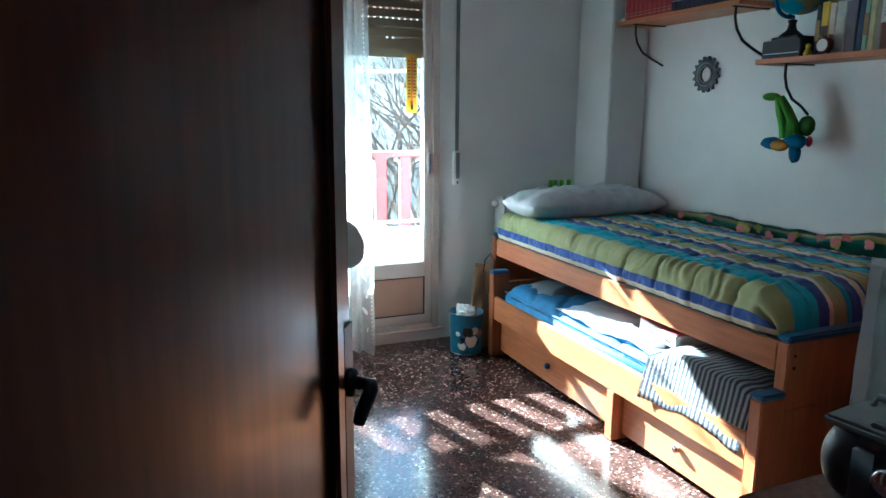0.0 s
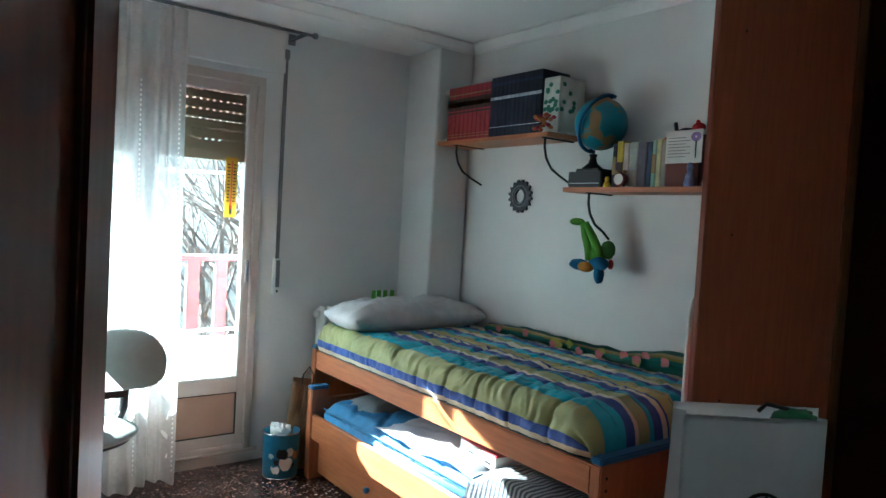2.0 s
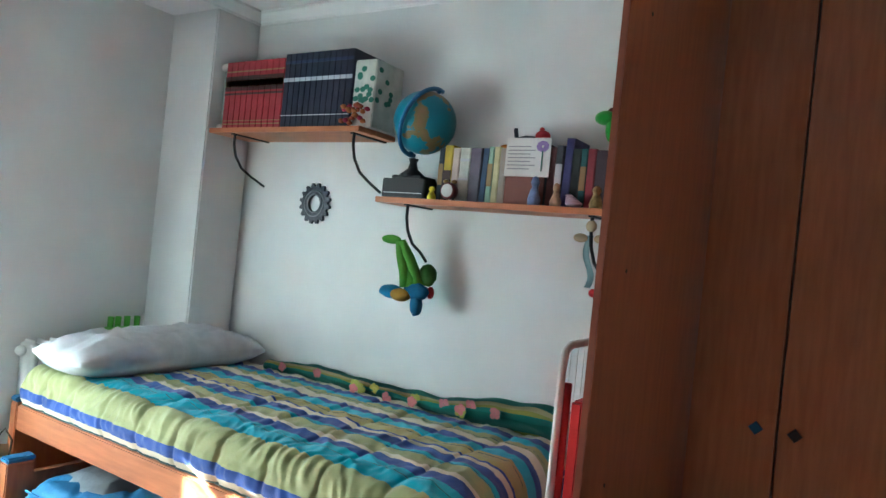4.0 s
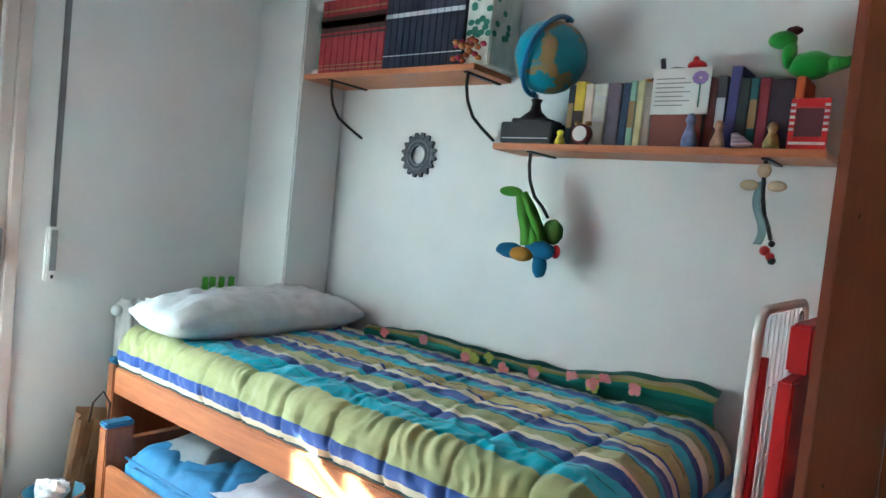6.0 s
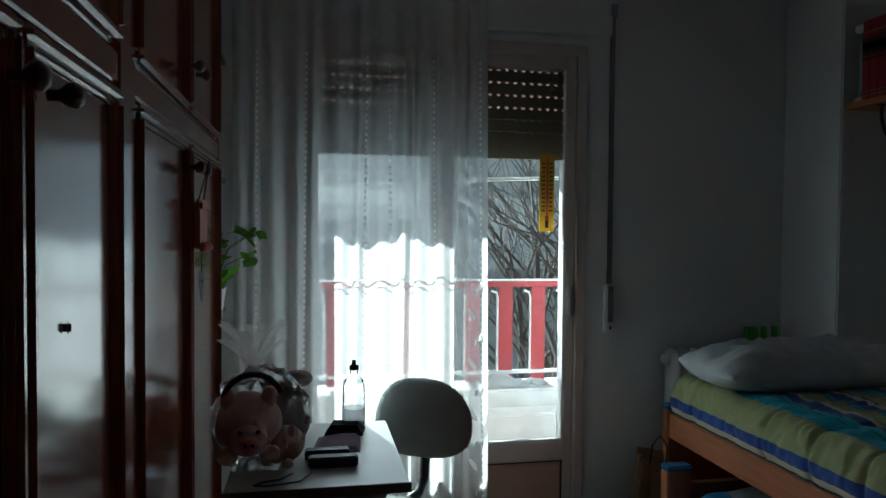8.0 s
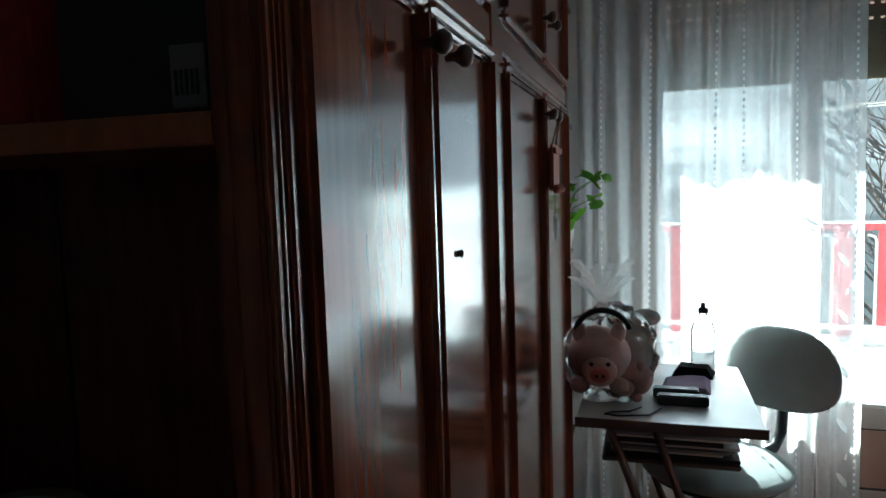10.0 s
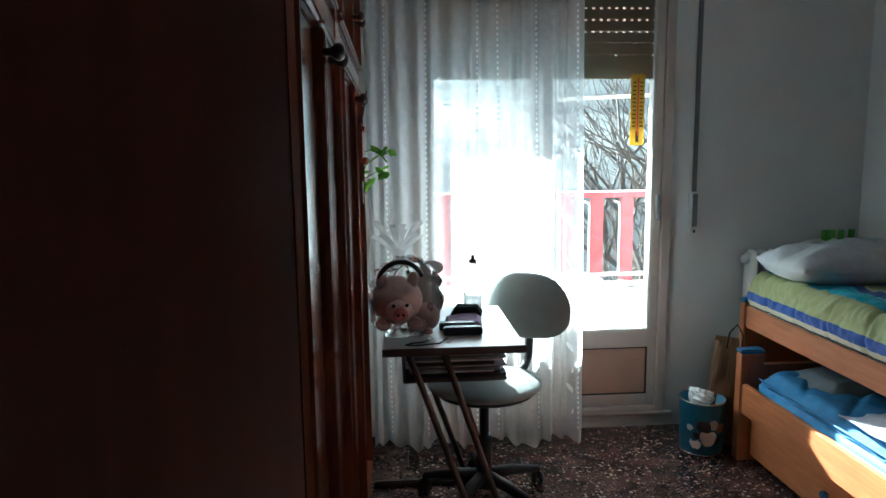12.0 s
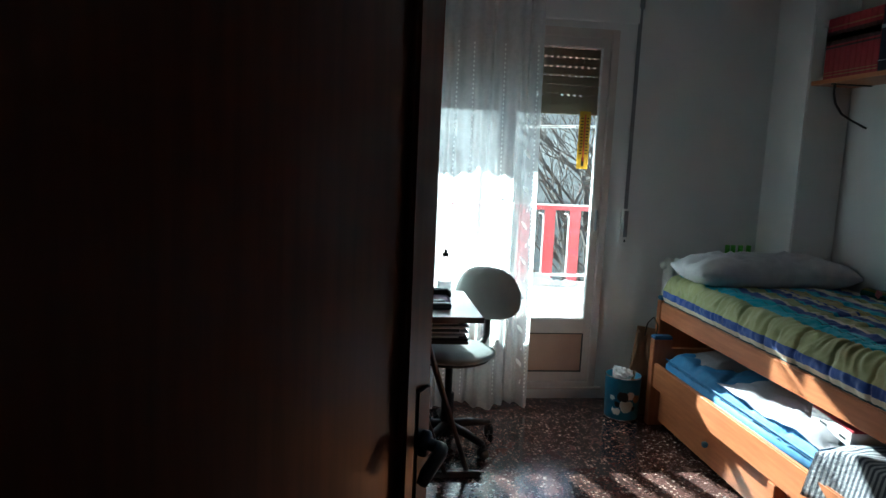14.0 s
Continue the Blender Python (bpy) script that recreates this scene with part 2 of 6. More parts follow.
def sheet(fn, nu, nv, uv=None, thick=0.0):
    """A grid surface fn(u, v) with u, v from 0 to 1; uv gives the texture place."""
    bm = bmesh.new()
    lay = bm.loops.layers.uv.new("UVMap")
    g = [[bm.verts.new(fn(i / nu, j / nv)) for j in range(nv + 1)] for i in range(nu + 1)]
    for i in range(nu):
        for j in range(nv):
            f = bm.faces.new((g[i][j], g[i + 1][j], g[i + 1][j + 1], g[i][j + 1]))
            for l, (a, b) in zip(f.loops, ((i, j), (i + 1, j), (i + 1, j + 1), (i, j + 1))):
                l[lay].uv = uv(a / nu, b / nv) if uv else (a / nu, b / nv)
    if thick:
        bmesh.ops.solidify(bm, geom=bm.faces[:], thickness=thick)
    return bm


def mesh_of(name, bm, material, smooth=False):
    me = bpy.data.meshes.new(name)
    bmesh.ops.recalc_face_normals(bm, faces=bm.faces)
    bm.to_mesh(me)
    bm.free()
    me.materials.append(material)
    if smooth:
        me.polygons.foreach_set("use_smooth", [True] * len(me.polygons))
    return me


def part(name, bm, material, parent, label="", smooth=False):
    ob = new(name, mesh_of(name, bm, material, smooth))
    ob.parent = parent
    if parent.type == "EMPTY":
        ob.matrix_parent_inverse = parent.matrix_basis.inverted()
    return tagged(ob, label)


def solid(name, bm, material, label, category, group="", kind="", smooth=False):
    return tagged(new(name, mesh_of(name, bm, material, smooth)), label, category, group, kind)


def thing(name, at, label, category, group=""):
    ob = new(name)
    ob.empty_display_size = 0.1
    ob.matrix_basis = Matrix.Translation(at)
    return tagged(ob, label, category, group)


def structure(name, bm, material, label, smooth=False):
    return solid(name, bm, material, label, name.split("_")[0], kind="structure", smooth=smooth)


# ---- the room ----
W, B, L, D, H = 4.0, 3.0, -0.25, 0.53, 2.46
structure("floor", boxes((L - 0.1, B + 0.1, D - 0.1, W + 0.3, -0.1, 0)), FLOOR, "polished red-brown terrazzo floor with pale chips")
structure("floor_hall", boxes((-1.0, 2.0, -1.4, D - 0.1, -0.1, 0)), FLOOR, "polished terrazzo floor of the hall")
structure("ceiling", boxes((L - 0.1, B + 0.1, D - 0.1, W + 0.3, H, H + 0.1)), CEIL, "plain white painted ceiling")
structure("ceiling_hall", boxes((-1.0, 2.0, -1.4, D - 0.1, H, H + 0.1)), CEIL, "plain white ceiling of the hall")
structure("wall_bed", boxes((B, B + 0.1, D, W + 0.3, 0, H)), WALL, "white painted wall beside the bed")
structure("wall_wardrobe", boxes((L - 0.1, L, D, W + 0.3, 0, H)), WALL, "white painted wall behind the wardrobe")
# window wall with the balcony door's opening
OX0, OX1, OZ = 0.62, 1.822, 2.11
structure("wall_window", boxes((L, OX0, W, W + 0.3, 0, H), (OX1, B, W, W + 0.3, 0, H), (OX0, OX1, W, W + 0.3, OZ, H), (OX0, OX1, W, W + 0.3, 0, 0.06)), WALL, "white painted wall round the balcony door")
structure("trim_shutter_box", boxes((0.55, 1.925, W - 0.02, W, 2.15, 2.4), bevel=0.004), WALL, "white painted cover of the roller shutter box")
structure("column", boxes((2.745, B, 3.67, W, 0, H), bevel=0.006), WALL, "white painted column in the corner of the room")
# door wall
DX0, DX1 = 0.14, 0.81
structure("wall_door", boxes((L, DX0, D - 0.1, D, 0, H), (DX1, B, D - 0.1, D, 0, H), (DX0, DX1, D - 0.1, D, 2.07, H)), WALL, "white painted wall round the room's door")
structure("wall_hall", boxes((-1.1, -1.0, -1.4, D - 0.1, 0, H), (2.0, 2.1, -1.4, D - 0.1, 0, H), (-1.1, 2.1, -1.5, -1.4, 0, H), (-1.1, L, D - 0.1, D, 0, H)), WALL, "plain hall walls that close the place")


def cornice(name, fixed, a, b, along):
    bm = bmesh.new()
    prof = [(0, 0), (0, -0.055), (0.008, -0.055), (0.012, -0.045), (0.03, -0.03), (0.045, -0.012), (0.055, -0.01), (0.055, 0)]
    rows = []
    for s in (a, b):
        rows.append([bm.verts.new((fixed - p, s, H + q) if along == "y" else (s, fixed - p, H + q)) for p, q in prof])
    for k in range(len(prof) - 1):
        bm.faces.new((rows[0][k], rows[0][k + 1], rows[1][k + 1], rows[1][k]))
    bm.faces.new(rows[0])
    bm.faces.new(rows[1][::-1])
    structure(name, bm, CEIL, "white plaster cornice under the ceiling")


cornice("trim_cornice_bed", B, D, 3.67, "y")
cornice("trim_cornice_window", 3.67, L, B, "x")
structure("trim_beam", boxes((L, 2.745, 3.67, W, 2.405, H)), CEIL, "white plaster curtain box above the balcony door")
DOOR_END, HINGE_X = (0.518, 1.1), 0.17


# ---- room door ----
def room_door():
    d = thing("room_door", (HINGE_X, D, 0), "open dark brown wooden room door with a panelled face", "door")
    ang = math.atan2(DOOR_END[1] - D, DOOR_END[0] - HINGE_X)
    m = Matrix.Translation((HINGE_X, D, 0)) @ Matrix.Rotation(ang, 4, "Z")
    w, h, t = 0.665, 2.02, 0.036
    part("leaf", boxes((0, w, 0, t, 0.008, h), bevel=0.003, m=m), DOORWOOD, d)
    # mouldings on the face turned to the hall
    for z0, z1 in ((0.16, 1.9),):
        for a in ((0.07, w - 0.06, -0.012, 0.0, z0, z0 + 0.03), (0.07, w - 0.06, -0.012, 0.0, z1 - 0.03, z1), (0.07, 0.1, -0.012, 0.0, z0 + 0.03, z1 - 0.03), (w - 0.09, w - 0.06, -0.012, 0.0, z0 + 0.03, z1 - 0.03)):
            part("moulding", boxes(a, bevel=0.005, m=m), DOORWOOD, d)
    part("edge_strip", boxes((w, w + 0.003, 0.002, t - 0.002, 0.01, h - 0.004), m=m), DARKWOOD, d)
    part("lock_plate", boxes((w - 0.045, w - 0.008, -0.006, 0, 0.82, 1.095), bevel=0.003, m=m), BLACKMETAL, d, "black metal lock plate")
    hd = tube([m @ Vector(p) for p in ((w - 0.028, -0.006, 1.022), (w - 0.028, -0.028, 1.022), (w - 0.032, -0.034, 1.022), (w - 0.043, -0.037, 1.02), (w - 0.06, -0.036, 1.014), (w - 0.074, -0.034, 1.006), (w - 0.084, -0.033, 0.998))], [0.009, 0.008, 0.009, 0.009, 0.009, 0.009, 0.007])
    part("rosette", lathe([(0, 0), (0.017, 0), (0.017, 0.006), (0.012, 0.01), (0, 0.01)], 18, m=m @ Matrix.Translation((w - 0.028, -0.006, 1.022)) @ Matrix.Rotation(radians(90), 4, "X")), BLACKMETAL, d, smooth=True)
    part("handle", hd, BLACKMETAL, d, "black curved lever handle", smooth=True)
    part("inner_lock_plate", boxes((w - 0.045, w - 0.01, t, t + 0.006, 0.95, 1.17), bevel=0.003, m=m), BLACKMETAL, d)
    hd = tube([m @ Vector(p) for p in ((w - 0.028, t + 0.006, 1.07), (w - 0.028, t + 0.055, 1.07), (w - 0.076, t + 0.062, 1.068), (w - 0.136, t + 0.058, 1.05))], 0.01)
    part("inner_handle", hd, BLACKMETAL, d, smooth=True)
    for z in (0.2, 1.0, 1.8):
        part("hinge", lathe([(0, 0), (0.008, 0), (0.008, 0.08), (0, 0.08)], 10, (HINGE_X - 0.008, D + 0.004, z)), BLACKMETAL, d)


room_door()
fr = boxes((DX0, DX0 + 0.03, D - 0.102, D + 0.002, 0, 2.04), (DX1 - 0.03, DX1, D - 0.102, D + 0.002, 0, 2.04), (DX0, DX1, D - 0.102, D + 0.002, 2.04, 2.07), bevel=0.003)
door_frame = structure("door_frame", fr, DOORWOOD, "dark brown wooden door frame")
for y0, y1 in ((D + 0.002, D + 0.016), (D - 0.116, D - 0.102)):
    part("architrave", boxes((DX0 - 0.06, DX0 + 0.005, y0, y1, 0, 2.12), bevel=0.004), DOORWOOD, door_frame)
    part("architrave", boxes((DX1 - 0.03 if y0 > D else DX1 - 0.005, DX1 + 0.06, y0, D + 0.04 if y0 > D else y1, 0, 2.12), bevel=0.004), DOORWOOD, door_frame)
    part("architrave", boxes((DX0 + 0.005, DX1 - 0.005, y0, y1, 2.055, 2.12), bevel=0.004), DOORWOOD, door_frame)


# light along the frame's edge, put in as a strip of paler wood
part("lit_edge", boxes((DX1 - 0.032, DX1 - 0.03, D + 0.034, D + 0.038, 0.01, 2.04)), PALEWOOD, door_frame, "pale strip coloured as the light-catching edge of the frame")


# ---- balcony door ----
def balcony_door():
    d = structure("door_balcony", boxes((OX0, OX0 + 0.06, W - 0.012, W + 0.07, 0.06, OZ), (OX1 - 0.042, OX1, W - 0.012, W + 0.07, 0.06, OZ), (OX0 + 0.06, OX1 - 0.042, W - 0.012, W + 0.07, OZ - 0.05, OZ), (OX0 + 0.06, OX1 - 0.042, W - 0.012, W + 0.07, 0.06, 0.1), bevel=0.004), ALU, "double balcony door in pinkish-grey metal with a half-lowered shutter")
    for x0, x1 in ((0.685, 1.215), (1.22, 1.778)):
        g0, g1 = x0 + 0.042, x1 - 0.04
        leaf = part("door_leaf", boxes((x0, g0, W, W + 0.045, 0.105, 2.065), (g1, x1, W, W + 0.045, 0.105, 2.065), (g0, g1, W, W + 0.045, 0.105, 0.16), (g0, g1, W, W + 0.045, 0.393, 0.475), (g0, g1, W, W + 0.045, 2.01, 2.065), bevel=0.003), ALU, d)
        pane = part("pane", boxes((g0, g1, W + 0.02, W + 0.026, 0.475, 2.01)), GLASS, leaf, "clear glass pane")
        pane.visible_shadow = False
        part("lower_panel", boxes((g0, g1, W + 0.014, W + 0.034, 0.16, 0.393)), ALUPANEL, leaf, "pale pinkish solid panel")
        part("panel_bead", boxes((g0, g1, W + 0.006, W + 0.014, 0.16, 0.166), (g0, g1, W + 0.006, W + 0.014, 0.387, 0.393), (g0, g0 + 0.006, W + 0.006, W + 0.014, 0.166, 0.387), (g1 - 0.006, g1, W + 0.006, W + 0.014, 0.166, 0.387)), BLACKPL, leaf)
        part("glazing_bead", boxes((g0, g1, W + 0.005, W + 0.02, 0.475, 0.483), (g0, g0 + 0.006, W + 0.005, W + 0.02, 0.483, 2.01), (g1 - 0.006, g1, W + 0.005, W + 0.02, 0.483, 2.01)), WHITEPL, leaf)
    hd = part("latch_plate", boxes((1.746, 1.766, W - 0.008, W, 0.97, 1.17), bevel=0.003), ALU, d)
    part("latch", boxes((1.75, 1.762, W - 0.03, W - 0.008, 1.0, 1.12), bevel=0.004), GREYMETAL, hd)
    part("sill", boxes((0.6, 1.86, W - 0.02, W, 0.06, 0.075), bevel=0.003), ALU, d)


balcony_door()


def roller_shutter():
    s = thing("roller_shutter", (1.24, 4.12, 1.68), "half-lowered beige roller shutter with rows of light slits", "shutter")
    n, z0, h = 9, 1.68, 0.052
    for k in range(n):
        z = z0 + 0.03 + k * h
        bm = bmesh.new()
        # a slat: two long strips joined by webs, open between the webs
        x0, x1, y0, y1 = 0.69, 1.775, 4.10, 4.112
        top = z + h - 0.009
        box(bm, x0, x1, y0, y1, z, top)
        x = x0
        while x < x1 - 0.001:
            box(bm, x, min(x + 0.021, x1), y0 + 0.002, y1 - 0.002, top, z + h)
            x += 0.036
        part("slat", bm, SLAT, s)
    part("bottom_bar", boxes((0.69, 1.775, 4.096, 4.116, z0 - 0.03, z0 + 0.03), bevel=0.004), SLAT, s)
    for x in (0.67, 1.78):
        part("guide_rail", boxes((x - 0.005, x + 0.02, 4.09, 4.122, 0.1, 2.14)), ALU, s)


roller_shutter()

strap = thing("shutter_strap", (1.945, 4.0, 0.93), "grey webbing strap of the shutter with its winder box", "strap")
part("webbing", boxes((1.919, 1.941, W - 0.012, W - 0.009, 1.1, 2.25)), GREYMETAL, strap, "grey woven strap")
part("winder_box", boxes((1.906, 1.952, W - 0.028, W, 0.93, 1.13), bevel=0.006), WHITEMETAL, strap)
part("winder_slot", boxes((1.918, 1.941, W - 0.031, W - 0.028, 0.97, 1.12)), GREYMETAL, strap)
part("winder_screw", boxes((1.924, 1.934, W - 0.031, W - 0.028, 0.94, 0.955), bevel=0.002), BLACKPL, strap)
part("strap_guide", boxes((1.913, 1.947, W - 0.022, W, 2.23, 2.285), bevel=0.004), GREYMETAL, strap)

rod = thing("curtain_rod", (1.2, 3.82, 2.36), "thin grey curtain rod on brackets", "curtain rod")
part("pole", tube([(0.36, 3.82, 2.345), (2.0, 3.82, 2.345)], 0.008), GREYMETAL, rod, smooth=True)
for x in (0.5, 1.96):
    part("bracket", boxes((x - 0.008, x + 0.008, 3.815, W, 2.337, 2.351), (x - 0.02, x + 0.02, W - 0.008, W, 2.315, 2.375)), GREYMETAL, rod)
part("finial", ball((2.015, 3.82, 2.345), 0.017), GREYMETAL, rod, smooth=True)


def curtain():
    c = thing("net_curtain", (0.92, 3.82, 0.03), "white embroidered net curtain hanging to the floor", "curtain")
    x0, x1 = 0.43, 1.357

    def fn(u, v):
        z = 2.335 - v * 2.3
        x = x0 + (x1 - x0) * (u + 0.012 * math.sin(31 * u + 2 * v))
        fold = 0.028 * math.sin(2 * math.pi * (u * 13 + 0.25 * math.sin(7 * u))) * (0.5 + 0.5 * v)
        fold += 0.018 * noise.noise(Vector((u * 9, v * 1.2, 3.1)))
        return (x + 0.01 * v * math.sin(9 * u), 3.825 + fold - 0.02 * v, z + (0.02 * math.sin(23 * u) if v > 0.99 else 0))
    part("net", sheet(fn, 180, 40), NET, c, smooth=True)
    # embroidered columns of small knots
    bm = bmesh.new()
    for u in (0.1, 0.27, 0.52, 0.6, 0.78, 0.97):
        k = 0
        while k < 82:
            v = 0.16 + k * 0.01
            x, y, z = fn(u, v)
            box(bm, x - 0.0035, x + 0.0035, y - 0.003, y - 0.002, z - 0.006, z + 0.004)
            k += 1
    tagged(part("embroidery", bm, NETDOT, c), kind="stuff")
    # leaf pattern along the loose edge
    for k in range(16):
        x, y, z = fn(0.955, 0.32 + 0.041 * k)
        side = 1 if k % 2 else -1
        lm = Matrix.Translation((x + 0.012 * side, y - 0.004, z)) @ Matrix.Rotation(radians(35 * side), 4, "Y")
        part("embroidered_leaf", ball((0, 0, 0), 0.03, (0.32, 0.05, 1), 10, 8, m=lm), NETDOT, c)


curtain()


# ---- wardrobe along the left wall ----
WM = Matrix.Translation((0.42, 1.695, 0)) @ Matrix.Rotation(radians(90), 4, "Z")   # local x along the front, y into the wardrobe


def wardrobe():
    c = thing("wardrobe", (0.15, 2.65, 0), "tall dark brown varnished wardrobe with panelled doors", "wardrobe")
    part("corner_post", boxes((0, 0.042, 0.0, 0.02, 0, 2.4), bevel=0.003, m=WM), DARKWOOD, c)
    part("side_panel", boxes((1.818, 1.855, 0.0, 0.55, 0, 2.4), bevel=0.003, m=WM), DARKWOOD, c)
    part("body", boxes((0.36, 1.818, 0.02, 0.55, 0, 2.4), bevel=0.003, m=WM), DARKWOOD, c)
    part("end_front", boxes((0.0, 0.36, 0.02, 0.036, 0, 2.4), bevel=0.003, m=WM), DARKWOOD, c)
    part("end_back", boxes((0.0, 0.36, 0.55, 0.566, 0, 2.4), bevel=0.003, m=WM), DARKWOOD, c)
    for zz in (0.05, 0.45, 0.875, 1.365, 1.83, 2.37):
        part("end_shelf", boxes((0.004, 0.36, 0.036, 0.55, zz, zz + 0.024), bevel=0.002, m=WM), UPWOOD if zz == 1.365 else DARKWOOD, c)
    part("plinth", boxes((0.042, 1.818, 0.0, 0.02, 0, 0.09), m=WM), DARKWOOD, c)
    part("rail", boxes((0.042, 1.818, -0.006, 0.02, 1.558, 1.608), bevel=0.004, m=WM), DARKWOOD, c)
    part("mullion", boxes((0.718, 0.812, -0.008, 0.02, 0.09, 2.36), bevel=0.005, m=WM), DARKWOOD, c)
    part("corner_moulding", boxes((0.003, 0.013, -0.008, 0.0, 0.02, 2.36), (0.017, 0.025, -0.006, 0.0, 0.02, 2.36), (0.029, 0.04, -0.008, 0.0, 0.02, 2.36), bevel=0.003, m=WM), DARKWOOD, c)
    part("cornice_strip", boxes((-0.01, 1.865, -0.02, 0.02, 2.36, 2.42), bevel=0.006, m=WM), DARKWOOD, c)
    for x0, x1 in ((0.044, 0.36), (0.363, 0.715), (0.815, 1.29), (1.295, 1.815)):
        for z0, z1 in ((0.1, 1.553), (1.613, 2.355)):
            dr = part("door", boxes((x0, x1, -0.002, 0.018, z0, z1), bevel=0.003, m=WM), DARKWOOD, c)
            s = 0.022
            part("frame_moulding", boxes((x0 + 0.004, x1 - 0.004, -0.018, -0.002, z0 + 0.004, z0 + s), (x0 + 0.004, x1 - 0.004, -0.018, -0.002, z1 - s, z1 - 0.004), (x0 + 0.004, x0 + s, -0.018, -0.002, z0 + s, z1 - s), (x1 - s, x1 - 0.004, -0.018, -0.002, z0 + s, z1 - s), bevel=0.006, m=WM), DARKWOOD, dr)
            part("inner_bead", boxes((x0 + s, x1 - s, -0.008, -0.002, z0 + s, z0 + s + 0.007), (x0 + s, x1 - s, -0.009, -0.002, z1 - s - 0.007, z1 - s), (x0 + s, x0 + s + 0.007, -0.009, -0.002, z0 + s + 0.007, z1 - s - 0.007), (x1 - s - 0.007, x1 - s, -0.009, -0.002, z0 + s + 0.007, z1 - s - 0.007), bevel=0.003, m=WM), DARKWOOD, dr)
            right = x0 in (0.044, 0.815)
            kx, kz = x1 - 0.045 if right else x0 + 0.045, (1.485 if z0 < 1 else 1.71)
            part("knob", lathe([(0, 0), (0.006, 0), (0.006, 0.012), (0.013, 0.02), (0.014, 0.027), (0.009, 0.033), (0, 0.034)], 14, m=WM @ Matrix.Translation((kx, -0.018, kz)) @ Matrix.Rotation(radians(90), 4, "X")), BROWNMETAL, dr, smooth=True)
            if z0 < 1 and x0 == 0.363:
                part("key_lock", boxes((x0 + 0.134, x0 + 0.142, -0.009, -0.002, 1.225, 1.24), bevel=0.003, m=WM), BLACKMETAL, dr)


wardrobe()


# ---- beds ----
def bed():
    b = thing("trundle_bed", (2.55, 2.72, 0), "orange wooden bed frame with blue edging", "bed")
    x0, y0, y1 = 2.092, 1.775, 3.828
    for a, n in ((y0, "foot_panel"), (y1 - 0.045, "head_panel")):
        p = part(n, boxes((x0, B - 0.01, a, a + 0.045, 0, 0.643), bevel=0.004), UPWOOD, b)
        part("blue_cap", boxes((x0 - 0.002, B - 0.01, a - 0.002, a + 0.047, 0.643, 0.665), bevel=0.006), BLUEPL, p, "blue plastic edging")
    part("front_rail", boxes((x0 + 0.004, x0 + 0.026, y0 + 0.045, y1 - 0.045, 0.535, 0.634), bevel=0.005), BEDWOOD, b)
    part("back_rail", boxes((B - 0.035, B - 0.012, y0 + 0.045, y1 - 0.045, 0.535, 0.634)), BEDWOOD, b)
    part("slat_base", boxes((x0 + 0.026, B - 0.035, y0 + 0.045, y1 - 0.045, 0.56, 0.58)), PALEWOOD, b)
    for z in (0.6, 0.56):
        for a in (y0, ):
            part("screw", lathe([(0, 0), (0.006, 0), (0.006, 0.002), (0, 0.003)], 10, m=Matrix.Translation((x0 + 0.03, a, z)) @ Matrix.Rotation(radians(90), 4, "X")), BLACKMETAL, b)


bed()


def trundle():
    t = thing("pull_out_bed", (2.4, 2.6, 0), "low orange pull-out bed with two drawers and blue edging", "bed")
    x0, y0, y1 = 1.985, 1.765, 3.64
    for a, n in ((y0 - 0.005, "foot_post"), (y1 - 0.05, "head_post")):
        p = part(n, boxes((x0, x0 + 0.1, a, a + 0.05, 0, 0.471), bevel=0.004), UPWOOD, t)
        part("blue_cap", boxes((x0 - 0.002, x0 + 0.102, a - 0.002, a + 0.052, 0.471, 0.491), bevel=0.006), BLUEPL, p, "blue plastic edging")
        part("end_board", boxes((x0 + 0.1, 2.85, a + 0.012, a + 0.04, 0.06, 0.42)), UPWOOD, t)
    part("front_rail", boxes((x0 + 0.006, x0 + 0.03, y0 + 0.045, y1 - 0.05, 0.215, 0.346), bevel=0.005), BEDWOOD, t)
    part("slat_base", boxes((x0 + 0.03, 2.85, y0 + 0.045, y1 - 0.05, 0.265, 0.283)), PALEWOOD, t)
    part("middle_post", boxes((x0 + 0.004, x0 + 0.1, 2.49, 2.54, 0, 0.215), bevel=0.004), UPWOOD, t)
    for a, c in ((y0 + 0.05, 2.485), (2.545, y1 - 0.055)):
        d = part("drawer", boxes((x0 + 0.05, 2.8, a, c, 0.03, 0.21), bevel=0.004), BEDWOOD, t)
        part("drawer_knob", boxes((x0 + 0.025, x0 + 0.05, (a + c) / 2 - 0.012, (a + c) / 2 + 0.012, 0.11, 0.135), bevel=0.005), BLUEPL if a > 2 else CHROME, d, "small square knob")


trundle()

CREAM_, BLUE_, OLIVE_, TURQ_, GOLD_ = (0.68, 0.62, 0.46), (0.025, 0.075, 0.34), (0.35, 0.37, 0.155), (0.03, 0.42, 0.56), (0.42, 0.36, 0.12)
WIDTHS = [(0.03, CREAM_), (0.036, BLUE_), (0.105, OLIVE_), (0.115, TURQ_), (0.05, BLUE_), (0.024, CREAM_), (0.065, OLIVE_), (0.022, TURQ_), (0.06, BLUE_), (0.03, CREAM_), (0.012, BLUE_),
          (0.075, GOLD_), (0.06, TURQ_), (0.045, BLUE_), (0.05, CREAM_), (0.06, OLIVE_), (0.05, TURQ_), (0.05, BLUE_), (0.1, CREAM_)]
QSTOPS, at_u = [], 0.0
for w_, c_ in WIDTHS:
    QSTOPS.append((at_u / 1.1, c_))
    at_u += w_
QUILT = striped("striped_quilt", QSTOPS)


